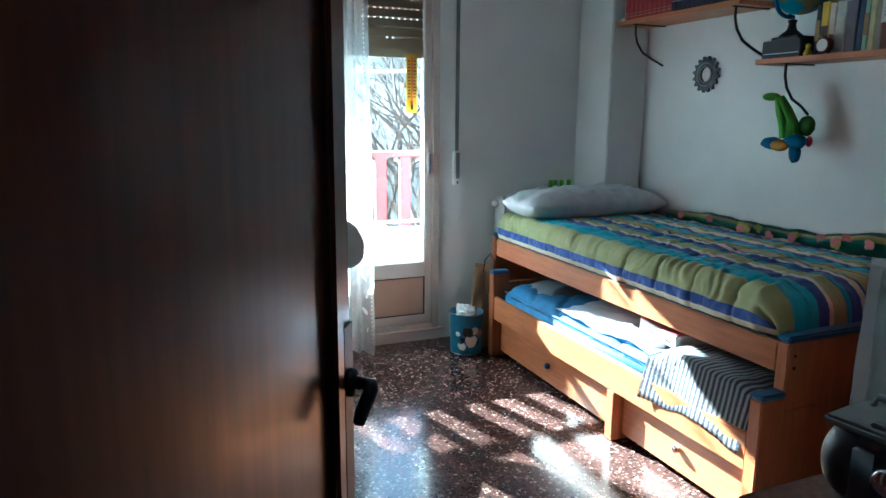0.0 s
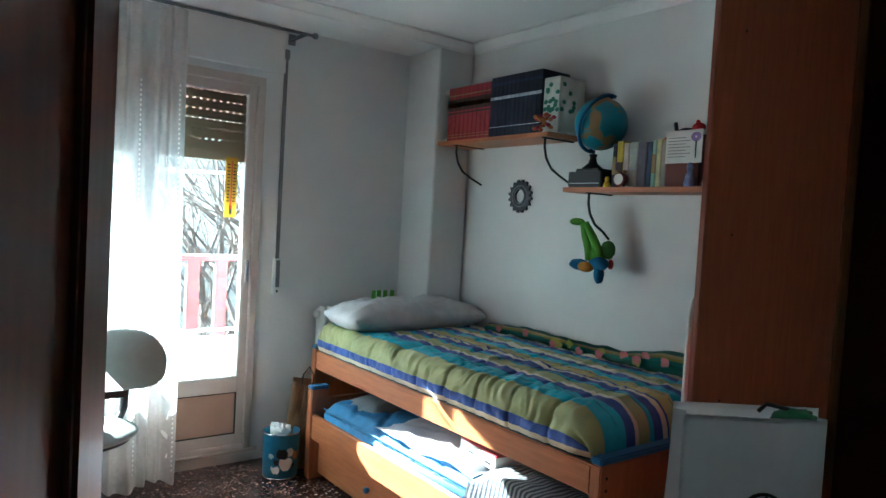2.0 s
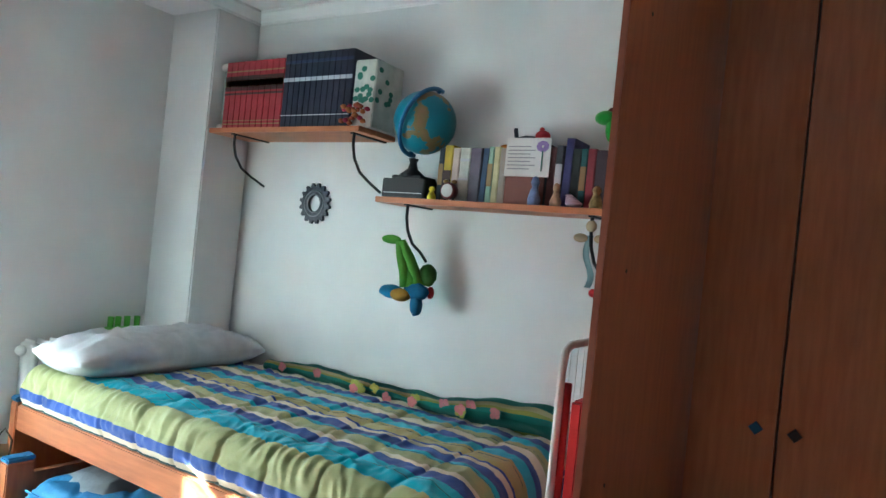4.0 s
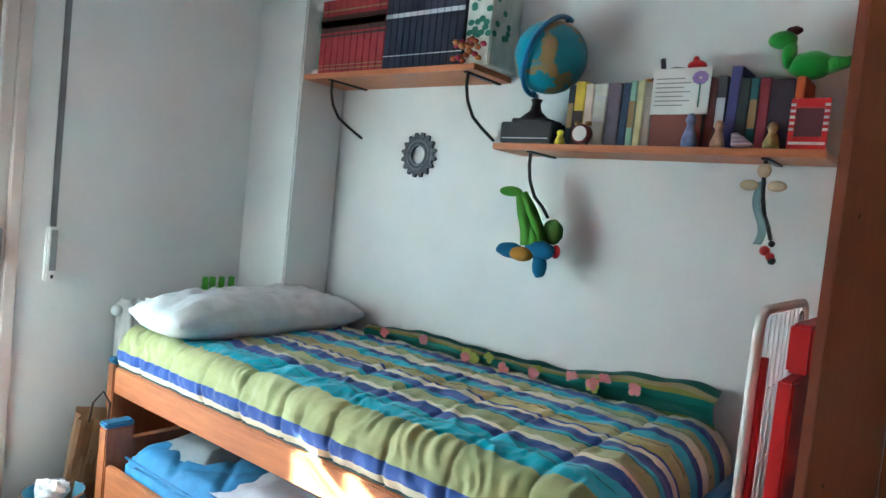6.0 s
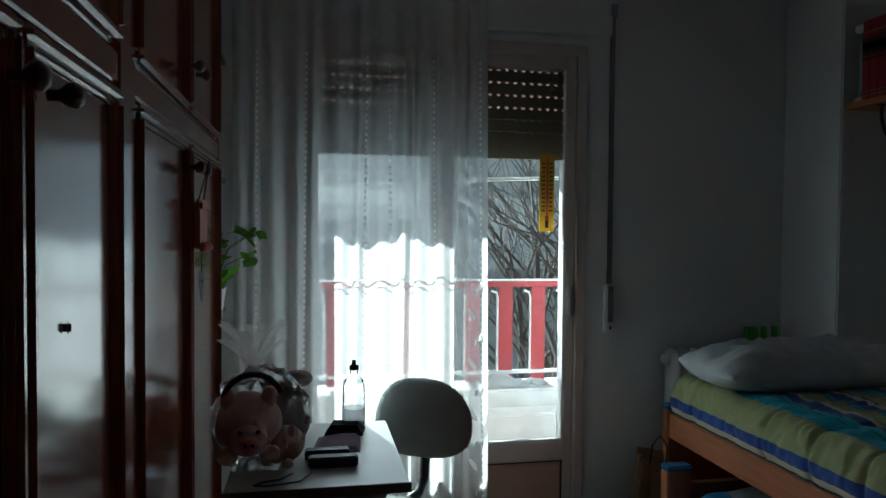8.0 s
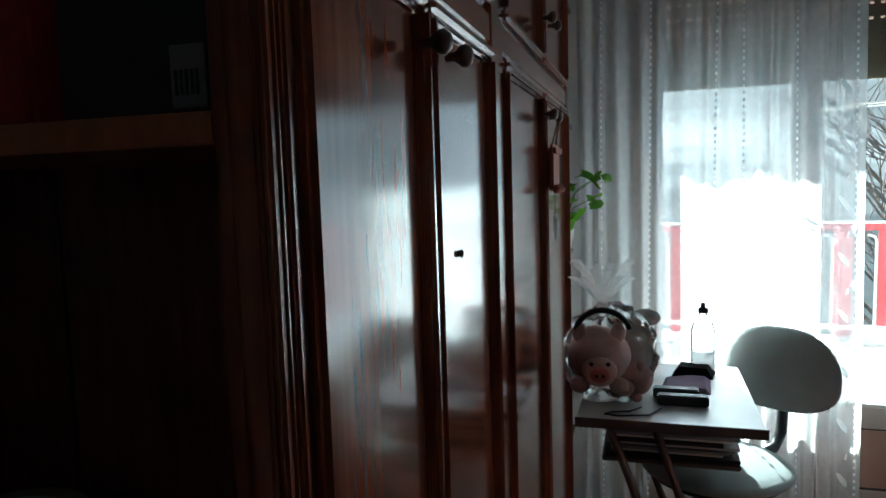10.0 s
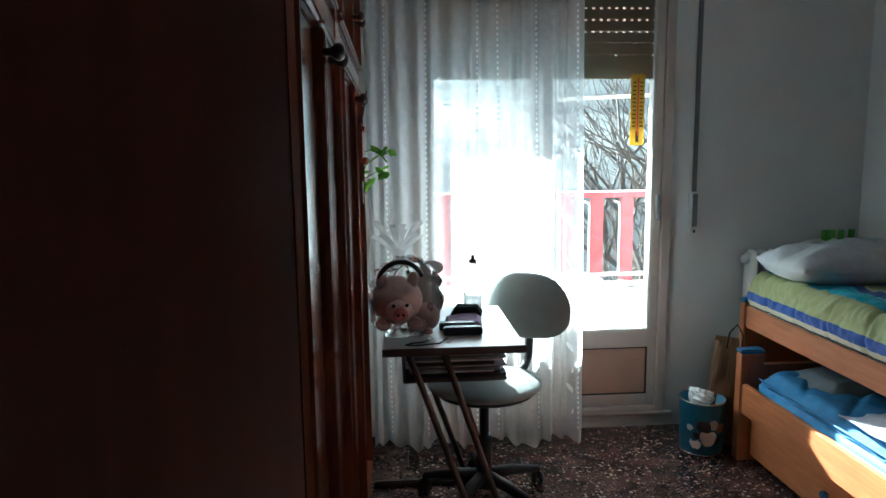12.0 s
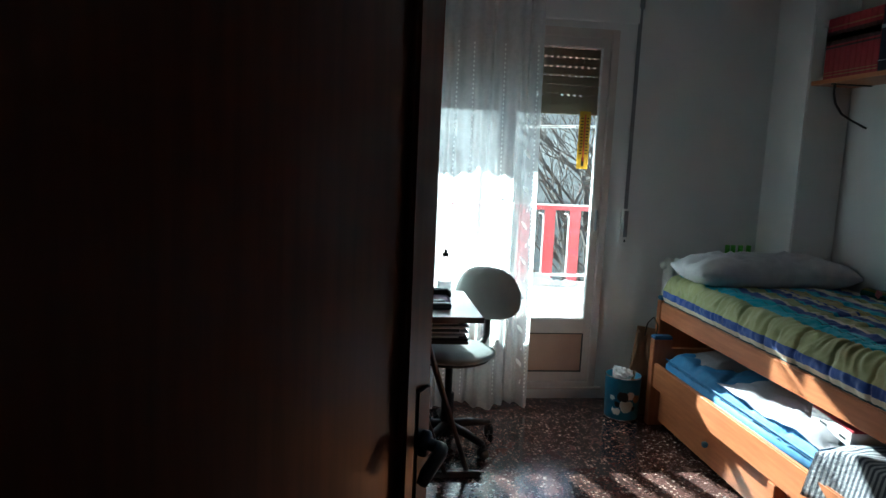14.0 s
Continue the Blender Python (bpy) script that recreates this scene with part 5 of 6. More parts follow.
# ---- chest of drawers by the door, with a radio and bags ----
CT = 0.775
cs = thing("chest_of_drawers", (1.47, 0.8, 0), "dark wooden chest of drawers standing beside the door", "chest")
part("body", boxes((1.11, 1.84, 0.58, 1.0, 0.0, CT - 0.022), bevel=0.004), DARKWOOD, cs)
part("top", boxes((1.09, 1.86, 0.575, 1.02, CT - 0.022, CT), bevel=0.004), DARKWOOD, cs)
for z0 in (0.06, 0.31, 0.55):
    d = part("drawer", boxes((1.13, 1.82, 1.0, 1.012, z0, z0 + 0.21), bevel=0.003), DARKWOOD, cs)
    for x in (1.3, 1.65):
        part("knob", ball((x, 1.02, z0 + 0.105), 0.013), BROWNMETAL, d, smooth=True)


def radio():
    r = thing("portable_radio", (1.265, 0.835, CT), "dark grey portable radio with round speakers and chrome knobs", "radio")
    m = Matrix.Translation((1.265, 0.835, CT)) @ Matrix.Rotation(radians(-82), 4, "Z") @ Matrix.Diagonal((0.76, 0.76, 0.78, 1))
    sh = mat("radio_shell", (0.035, 0.037, 0.042), 0.45)
    part("body", boxes((-0.15, 0.15, -0.075, 0.085, 0.0, 0.15), bevel=0.02, m=m), sh, r, smooth=True)
    for s in (-1, 1):
        part("speaker", ball((0, 0, 0), 0.085, (0.75, 0.95, 0.95), 24, 14, m=m @ Matrix.Translation((0.15 * s, 0.0, 0.083))), sh, r, "rounded dark speaker", smooth=True)
    part("front_panel", boxes((-0.09, 0.13, -0.081, -0.073, 0.012, 0.14), bevel=0.003, m=m), mat("graphite_plastic", (0.07, 0.075, 0.08), 0.3), r, "glossy graphite front panel")
    silver = mat("silver_plastic", (0.3, 0.32, 0.33), 0.35)
    part("top_plate", boxes((-0.2, 0.2, -0.06, 0.085, 0.15, 0.168), bevel=0.006, m=m), silver, r, "silver top plate")
    part("lid", boxes((-0.1, 0.1, 0.0, 0.08, 0.168, 0.174), bevel=0.003, m=m), silver, r)
    part("carry_handle", tube([m @ Vector(p) for p in ((-0.17, 0.06, 0.16), (-0.165, 0.07, 0.185), (0.165, 0.07, 0.185), (0.17, 0.06, 0.16))], 0.006), silver, r, smooth=True)
    for k in range(6):
        part("button", boxes((-0.12 + 0.035 * k, -0.0905 + 0.035 * k, -0.045, -0.02, 0.168, 0.177), bevel=0.003, m=m), GREYMETAL, r)
    part("knob", lathe([(0, 0), (0.024, 0), (0.026, 0.01), (0.02, 0.02), (0, 0.02)], 20, m=m @ Matrix.Translation((-0.06, -0.08, 0.098)) @ Matrix.Rotation(radians(90), 4, "X")), CHROME, r, "chrome dial", smooth=True)
    for q in ((-0.075, 0.05), (-0.055, 0.042), (-0.035, 0.05), (-0.06, 0.025)):
        part("small_button", ball((0, 0, 0), 0.008, m=m @ Matrix.Translation((q[0], -0.081, q[1]))), CHROME, r, smooth=True)
    part("display", boxes((0.0, 0.09, -0.083, -0.08, 0.08, 0.12), m=m), BLACKPL, r)


radio()


WHITEBAG = mat("white_coated_paper", (0.84, 0.85, 0.85), 0.5, (0.78, 0.79, 0.8), 9, bump=0.05, bump_scale=20)


def carrier_bag():
    b = thing("carrier_bag", (1.515, 0.985, CT), "white paper carrier bag with a round black sailing boat print", "bag")
    m = Matrix.Translation((1.518, 0.99, CT - 0.004)) @ Matrix.Rotation(radians(-35), 4, "Z") @ Matrix.Rotation(radians(-3), 4, "X")
    w = 0.132

    def face(y, h, seed):
        return sheet(lambda u, v: m @ Vector(((-w + 2 * w * u) * (1.06 - 0.07 * v), y * (1 - 0.3 * v) + 0.008 * noise.noise(Vector((u * 3, v * 3, seed))) + 0.004 * noise.noise(Vector((u * 14, v * 4, seed))), h * v)), 28, 28, thick=0.0012)
    part("front", face(-0.034, 0.318, 1.0), WHITEBAG, b, smooth=True)
    part("back", face(0.034, 0.33, 2.0), WHITEBAG, b, smooth=True)
    for s in (-1, 1):
        part("gusset", sheet(lambda u, v: m @ Vector((s * (w * (1.06 - 0.07 * v) - 0.016 * (1 - abs(2 * u - 1))), (-0.034 + 0.068 * u) * (1 - 0.3 * v), 0.318 * v)), 6, 10, thick=0.0012), WHITEBAG, b)
    ink = BLACKPL
    c = m @ Matrix.Translation((0.005, -0.041, 0.155)) @ Matrix.Rotation(radians(10), 4, "Y") @ Matrix.Scale(0.62, 4)
    part("ring_print", fuse(tube([c @ Vector((0.062 * math.cos(a), 0, 0.062 * math.sin(a))) for a in (2 * math.pi * k / 36 for k in range(37))], 0.003, 5)), ink, b)

    def flat(pts):
        bm = bmesh.new()
        f = bm.faces.new([bm.verts.new(c @ Vector((x, 0, z))) for x, z in pts])
        bmesh.ops.solidify(bm, geom=[f], thickness=0.001)
        return bm
    part("sail_print", flat(((0.002, 0.068), (-0.056, -0.02), (-0.002, -0.012))), ink, b)
    part("sail_print", flat(((0.01, 0.045), (0.006, -0.012), (0.05, -0.026), (0.04, 0.005))), ink, b)
    part("hull_print", flat(((-0.052, -0.026), (0.05, -0.034), (0.03, -0.052), (-0.03, -0.052))), ink, b)
    for k in range(11):
        a = radians(195 + 14 * k)
        part("letter_bar", boxes((-0.006, 0.006, -0.001, 0.0005, -0.011, 0.011), m=c @ Matrix.Translation((0.088 * math.cos(a), 0, 0.088 * math.sin(a))) @ Matrix.Rotation(math.pi / 2 - a, 4, "Y")), ink, b)
    part("handle_cord", tube([m @ Vector(p) for p in ((0.02, 0.02, 0.32), (0.03, 0.012, 0.335), (0.07, 0.0, 0.328), (0.11, 0.012, 0.322))], 0.004), BLACKPL, b, smooth=True)
    part("tissue", ball((0, 0, 0), 0.036, (1.1, 0.6, 0.5), lump=0.35, m=m @ Matrix.Translation((0.075, 0.004, 0.312))), mat("green_tissue", (0.03, 0.16, 0.05), 0.6), b, "green tissue paper", smooth=True)


carrier_bag()
bs = thing("basket", (1.148, 0.82, CT), "small dark red basket with a straw bow beside the radio", "basket")
part("bowl", lathe([(0, 0), (0.036, 0), (0.051, 0.036), (0.054, 0.048), (0.05, 0.048), (0.033, 0.005), (0, 0.005)], 24, (1.148, 0.82, CT)), mat("dark_red_wicker", (0.16, 0.03, 0.035), 0.6), bs, smooth=True)
part("handle", tube(arc((1.148, 0.82, CT + 0.045), 0.051, 0, 180, 14, "xz"), 0.003), KRAFT, bs, smooth=True)
part("bow", fuse(ball((1.148, 0.8, CT + 0.085), 0.02, (0.7, 1.4, 0.7), lump=0.3), ball((1.145, 0.76, CT + 0.08), 0.02, (0.7, 1.3, 0.7), lump=0.3)), KRAFT, bs, smooth=True)
fc = thing("folded_letter", (1.6, 0.81, CT), "folded white letter with printed lines standing on the chest", "letter")
fm = Matrix.Translation((1.587, 0.835, CT)) @ Matrix.Rotation(radians(-72), 4, "Z")
part("envelope", boxes((0.005, 0.1, 0.0, 0.003, 0.0, 0.53), m=fm @ Matrix.Rotation(radians(3), 4, "Y")), PAPERBAG, fc)
fold = fm @ Matrix.Translation((0.045, 0, 0.447)) @ Matrix.Rotation(radians(-32), 4, "Y")
part("sheet_fold", boxes((-0.07, 0.16, 0.005, 0.007, -0.05, 0.06), m=fold), PAPERBAG, fc)
for k in range(5):
    part("text_bar", boxes((-0.064, -0.015, 0.0035, 0.005, -0.045 + 0.008 * k, -0.042 + 0.008 * k), m=fold), GREYMETAL, fc)
for k in range(6):
    part("text_bar", boxes((0.05, 0.15, 0.0035, 0.005, 0.005 + 0.008 * k, 0.008 + 0.008 * k), m=fold), GREYMETAL, fc)
fl = thing("cream_flowers", (1.63, 0.76, CT), "cream artificial roses in a slim vase on the chest", "flowers")
part("vase", lathe([(0, 0), (0.035, 0), (0.05, 0.14), (0.03, 0.36), (0.036, 0.42), (0.03, 0.42), (0, 0.4)], 20, (1.64, 0.755, CT)), WHITEPL, fl, smooth=True)
ROSE = mat("cream_petal", (0.55, 0.47, 0.3), 0.8, (0.42, 0.34, 0.18), 40)
for k, (dx, dy, zz) in enumerate(((-0.01, 0.025, 1.4), (0.0, 0.005, 1.452), (0.04, 0.0, 1.43), (0.0, -0.05, 1.39))):
    part("stalk", tube([(1.64, 0.755, 1.2), (1.63 + dx, 0.765 + dy, zz)], 0.003, 5), LEAFPRINT, fl)
    part("rose", ball((1.63 + dx, 0.765 + dy, zz), 0.03, (1, 1, 0.9), 18, 14, 0.45, k * 2.0), ROSE, fl, smooth=True)

# ---- things on and by the desk ----
PIGSKIN = mat("pink_plush", (0.66, 0.44, 0.38), 0.95, (0.56, 0.36, 0.31), 30, bump=0.4, bump_scale=120, sheen=0.4)
TUFT = sheer("cellophane_edge", (0.9, 0.9, 0.9), 0.62)
CELLO = glass("cellophane", (0.97, 0.975, 0.98), 0.15, 1.35)
pg = thing("plush_pig_bundle", (0.58, 3.17, 0.72), "pink and white plush pigs wrapped in clear cellophane", "soft toy")


def pig(at, r, turn, name):
    m = Matrix.Translation(at) @ Matrix.Rotation(turn, 4, "Z")
    part(name, fuse(ball((0, 0, 0), r, (1, 1.1, 0.95), 20, 14, 0.06, r * 40, m=m), ball((0, 0, 0), r * 0.55, (1, 0.8, 0.9), 16, 10, m=m @ Matrix.Translation((0, -r * 0.95, -r * 0.25))), *[ball((0, 0, 0), r * 0.3, (0.8, 0.4, 1.1), 10, 8, m=m @ Matrix.Translation((s * r * 0.6, -r * 0.4, r * 0.85))) for s in (-1, 1)], *[ball((0, 0, 0), r * 0.32, (1, 1, 0.8), 10, 8, m=m @ Matrix.Translation((s * r * 0.6, -r * 0.8, -r * 0.75))) for s in (-1, 1)]), PIGSKIN, pg, smooth=True)
    part("snout", ball((0, 0, 0), r * 0.3, (1, 0.45, 0.8), 14, 10, m=m @ Matrix.Translation((0, -r * 1.42, -r * 0.25))), mat("pink_felt", (0.5, 0.17, 0.16), 0.8) if "pink_felt" not in bpy.data.materials else bpy.data.materials["pink_felt"], pg, smooth=True)
    for s in (-1, 1):
        part("eye", ball((0, 0, 0), r * 0.07, m=m @ Matrix.Translation((s * r * 0.25, -r * 1.38, r * 0.08))), BLACKPL, pg, smooth=True)
        part("nostril", ball((0, 0, 0), r * 0.06, m=m @ Matrix.Translation((s * r * 0.1, -r * 1.56, -r * 0.25))), BLACKPL, pg, smooth=True)


pig((0.545, 3.17, 0.84), 0.085, 0.1, "large_pig")
pig((0.64, 3.17, 0.78), 0.05, -0.5, "small_pig")
part("plush_rabbit", fuse(ball((0.65, 3.28, 0.83), 0.055, (0.9, 0.9, 1.6)), ball((0.67, 3.27, 0.93), 0.035, (1.2, 1, 0.7))), mat("white_plush", (0.55, 0.54, 0.5), 0.95, bump=0.4, bump_scale=120), pg, smooth=True)
part("dark_band", tube(arc((0.56, 3.13, 0.9), 0.075, 20, 165, 12, "xz"), 0.008), BLACKPL, pg, smooth=True)
wrap = bmesh.new()
bmesh.ops.create_icosphere(wrap, subdivisions=4, radius=1)
for v in wrap.verts:
    d = v.co.copy()
    f = 1 + 0.13 * noise.noise(d * 4) + 0.07 * noise.noise(d * 11)
    v.co = Vector((0.575 + 0.125 * d.x * f, 3.18 + 0.13 * d.y * f, max(0.722, 0.845 + 0.14 * d.z * f)))
part("cellophane_wrap", wrap, CELLO, pg, "crumpled clear cellophane")
for k in range(14):
    a = k * 0.45
    part("cellophane_tuft", sheet(lambda u, v: (0.555 + (0.01 + 0.075 * v * v) * math.cos(a) + 0.018 * (u - 0.5) * (0.3 + v), 3.2 + (0.01 + 0.06 * v * v) * math.sin(a) + 0.01 * u, 0.965 + 0.12 * v * (0.75 + 0.4 * math.sin(3 * a) ** 2)), 2, 5), TUFT, pg)
bt = thing("clear_bottle", (0.84, 3.49, 0.72), "clear pump bottle with a black cap and a grey label", "bottle")
part("flask", lathe([(0, 0), (0.033, 0), (0.035, 0.006), (0.035, 0.13), (0.03, 0.15), (0.012, 0.17), (0.012, 0.185), (0, 0.186)], 24, (0.84, 3.49, 0.721)), glass("clear_plastic", (0.985, 0.99, 0.99), 0.05, 1.12), bt, smooth=True)
part("label_band", lathe([(0.0355, 0.01), (0.0358, 0.01), (0.0358, 0.065), (0.0355, 0.065)], 24, (0.84, 3.49, 0.721)), sheer("grey_label", (0.5, 0.52, 0.54), 0.3), bt, smooth=True)
part("cap", lathe([(0, 0), (0.015, 0), (0.015, 0.014), (0.007, 0.016), (0.007, 0.03), (0, 0.032)], 18, (0.84, 3.49, 0.905)), BLACKPL, bt, smooth=True)
for k, (x0, y0, w, d, h) in enumerate(((0.69, 3.19, 0.12, 0.035, 0.028), (0.7, 3.13, 0.13, 0.035, 0.028))):
    solid("black_case", boxes((x0, x0 + w, y0, y0 + d, 0.721, 0.721 + h), bevel=0.004), BLACKPL, "small black oblong case lying on the desk", "case", "cases on the desk")
cloth("lilac_cloth", 0.7, 0.86, 3.24, 3.42, 0.733, mat("lilac_cotton", (0.42, 0.3, 0.44), 0.8), "small lilac cloth lying on the desk", "cloth", 0.012, 3.0)
cloth("black_glove", 0.76, 0.88, 3.4, 3.5, 0.752, mat("black_knit", (0.015, 0.015, 0.018), 0.9), "crumpled black glove lying on the desk", "glove", 0.025, 8.0)
cable = tube([(0.66, 3.1, 0.724), (0.63, 3.06, 0.724), (0.59, 3.05, 0.724), (0.57, 3.03, 0.724), (0.6, 3.02, 0.724), (0.68, 3.04, 0.724), (0.71, 3.1, 0.724)], 0.0025, 6)
solid("cable", cable, BLACKPL, "thin black cable lying curled on the desk", "cable", smooth=True)
for k in range(9):
    zz = 0.6 + 0.0095 * k
    solid("folder", boxes((0.57 + 0.012 * (k * 7 % 3), 0.9 - 0.02 * (k * 5 % 3), 3.07 + 0.01 * (k % 2), 3.46, zz, zz + 0.0085), bevel=0.001), (BLACKPL, PAPERBAG, GREYMETAL, WHITEPL)[(k * 3) % 4], "paper folder in a stack on the desk's lower shelf", "folder", "folders under the desk")

# ---- end shelf with a plant, and what hangs on the wardrobe ----
es = thing("end_shelf", (0.4, 3.65, 0), "narrow dark wooden open shelf at the wardrobe's end", "shelf")
part("back", boxes((1.858, 2.085, 0.25, 0.27, 0, 2.36), m=WM), DARKWOOD, es)
for zz in (0.04, 0.4, 0.76, 1.06, 1.5, 1.9, 2.34):
    part("board", boxes((1.858, 2.075, 0.0, 0.25, zz, zz + 0.018), bevel=0.003, m=WM), DARKWOOD, es)
part("front_stile", boxes((1.858, 1.915, -0.004, 0.0, 0.0, 2.34), m=WM), DARKWOOD, es)
part("upright", boxes((1.858, 1.874, 0.0, 0.25, 0.06, 2.34), m=WM), DARKWOOD, es)
pl = thing("potted_plant", WM @ Vector((1.975, 0.03, 1.078)), "trailing green plant in a small white pot", "plant")
pc = WM @ Vector((1.975, 0.03, 1.078))
part("pot", lathe([(0, 0), (0.03, 0), (0.042, 0.07), (0.045, 0.075), (0.038, 0.075), (0.034, 0.06), (0, 0.06)], 22, pc), WHITEPL, pl, smooth=True)
LEAF = sheer("leaf_green", (0.16, 0.34, 0.03), 0.06)
rng = random.Random(21)
for k in range(15):
    a, out, up = rng.uniform(-1.9, 0.6), rng.uniform(0.03, 0.13), rng.uniform(0.05, 0.2)
    q = pc + Vector((math.cos(a) * out, math.sin(a) * out * 0.8, 0.06 + up))
    part("stem", tube([pc + Vector((0, 0, 0.06)), pc + Vector((math.cos(a) * out * 0.4, math.sin(a) * out * 0.35, 0.06 + up * 0.75)), q], 0.0018, 5), LEAF, pl)
    for j in range(3):
        s = rng.uniform(0.017, 0.03)
        p = q + Vector((rng.uniform(-0.02, 0.03), rng.uniform(-0.03, 0.03), rng.uniform(-0.035, 0.02)))
        m = Matrix.Translation(p) @ Euler((rng.uniform(-0.8, 0.8), rng.uniform(-0.8, 0.8), rng.uniform(0, 6.3))).to_matrix().to_4x4()
        n = 9
        bm = bmesh.new()
        ctr = bm.verts.new(m @ Vector((0, 0, -0.004)))
        vs = [bm.verts.new(m @ Vector((s * (1 + 0.18 * math.cos(5 * t)) * math.cos(t), s * (1 + 0.18 * math.cos(5 * t)) * math.sin(t), 0.002 * math.sin(3 * t)))) for t in (2 * math.pi * i / n for i in range(n))]
        for i in range(n):
            bm.faces.new((ctr, vs[i], vs[(i + 1) % n]))
        part("leaf", bm, LEAF, pl)
pq = thing("hanging_plaque", WM @ Vector((1.33, -0.03, 1.3)), "small terracotta house plaque hanging from a wardrobe knob", "plaque")
TERRA = mat("terracotta", (0.33, 0.09, 0.04), 0.7, (0.24, 0.06, 0.03), 20)
part("tablet", boxes((1.275, 1.395, -0.035, -0.022, 1.3, 1.4), bevel=0.004, m=WM), TERRA, pq)
part("roof", boxes((1.265, 1.405, -0.042, -0.02, 1.385, 1.415), bevel=0.008, m=WM), TERRA, pq)
for k in range(4):
    part("flower_knob", ball(WM @ Vector((1.295 + 0.027 * k, -0.04, 1.305)), 0.011, (1, 1, 1), 10, 8, 0.2, k), TERRA, pq, smooth=True)
part("cord", tube([WM @ Vector(p) for p in ((1.3, -0.028, 1.41), (1.325, -0.05, 1.51), (1.375, -0.028, 1.41))], 0.002, 5), BROWNMETAL, pq)
ht = thing("heart_charm", WM @ Vector((1.335, -0.03, 1.18)), "small wire heart hanging below the plaque", "charm")
part("wire_heart", tube([WM @ Vector((1.335 + 0.026 * math.sin(a) ** 3, -0.03, 1.215 + 0.0022 * (13 * math.cos(a) - 5 * math.cos(2 * a) - 2 * math.cos(3 * a) - math.cos(4 * a)))) for a in (2 * math.pi * k / 28 for k in range(29))], 0.0025, 6), GREYMETAL, ht, smooth=True)
part("cord", tube([WM @ Vector((1.335, -0.03, 1.22)), WM @ Vector((1.335, -0.03, 1.3))], 0.0015, 5), BROWNMETAL, ht)

# ---- on the open end shelves of the wardrobe ----
solid("storage_box", boxes((-0.1, 0.12, 1.73, 1.95, 0.899, 0.93), bevel=0.004), BLACKPL, "flat black box on the end shelf", "box")
tr = thing("masking_tape", (0.0, 1.8, 0.931), "large roll of cream masking tape on a black box", "tape")
part("roll", lathe([(0.06, 0), (0.083, 0), (0.085, 0.003), (0.085, 0.047), (0.083, 0.05), (0.06, 0.05), (0.06, 0)], 48, (0.005, 1.82, 0.931)), mat("cream_tape", (0.45, 0.38, 0.26), 0.6), tr, smooth=False)
part("loose_end", boxes((0.085, 0.12, 1.76, 1.81, 0.932, 0.937)), PAPERBAG, tr)
MUG = mat("white_ceramic", (0.55, 0.52, 0.47), 0.3)
mg = thing("mug", (0.225, 1.76, 0.899), "white ceramic mug with a cork lying on it", "mug")
part("cup", lathe([(0, 0), (0.032, 0), (0.037, 0.005), (0.038, 0.072), (0.035, 0.073), (0.034, 0.008), (0, 0.008)], 28, (0.225, 1.765, 0.9)), MUG, mg, smooth=True)
part("mug_handle", tube([(0.26, 1.755, 0.96), (0.283, 1.748, 0.955), (0.286, 1.747, 0.93), (0.262, 1.754, 0.917)], 0.005), MUG, mg, smooth=True)
part("cork", lathe([(0, 0), (0.015, 0), (0.015, 0.06), (0, 0.06)], 16, m=Matrix.Translation((0.19, 1.76, 0.987)) @ Matrix.Rotation(radians(80), 4, "Y")), KRAFT, mg, smooth=True)
for k, xx in enumerate((0.125, 0.165)):
    solid("small_cup", lathe([(0, 0), (0.014, 0), (0.01, 0.025), (0.02, 0.055), (0.018, 0.056), (0, 0.035)], 20, (xx, 1.735 + 0.012 * k, 0.899)), MUG, "small white ceramic cup on the end shelf", "cup", "cups on the end shelf", smooth=True)
solid("red_box", boxes((-0.06, 0.17, 1.75, 1.95, 1.39, 1.58), bevel=0.006), mat("red_carton", (0.35, 0.02, 0.02), 0.5), "red carton on the end shelf", "box")
lbx = thing("labelled_box", (0.27, 1.8, 1.39), "dark box with a white barcode label", "box")
part("carton", boxes((0.19, 0.35, 1.76, 1.95, 1.39, 1.6), bevel=0.003), BLACKPL, lbx)
part("label", boxes((0.305, 0.338, 1.7585, 1.76, 1.4, 1.45)), mat("grey_sticker", (0.2, 0.2, 0.2), 0.6), lbx)
for k in range(5):
    part("barcode_bar", boxes((0.309 + 0.005 * k, 0.3115 + 0.005 * k, 1.7575, 1.7585, 1.41, 1.43)), BLACKPL, lbx)


# ---- balcony and outside ----
TILE = mat("balcony_tile", (0.45, 0.42, 0.4), 0.6, bump=0.05)
REDRAIL = mat("red_painted_metal", (0.42, 0.05, 0.06), 0.5)
WHITERENDER = mat("white_render", (0.8, 0.79, 0.77), 0.8, bump=0.1)
structure("balcony_slab", boxes((-1.5, 4.5, W + 0.32, 4.9, -0.25, 0.05)), TILE, "tiled balcony floor outside the door")
structure("balcony_parapet", boxes((-1.5, 4.5, 4.62, 4.87, 0.05, 0.545), bevel=0.01), WHITERENDER, "low white rendered balcony parapet")
structure("facade", boxes((-4, L, W + 0.28, W + 0.32, -8, 4), (B, 6, W + 0.28, W + 0.32, -8, 4), (L, B, W + 0.28, W + 0.32, H, 4)), WHITERENDER, "rendered outer wall of the house")


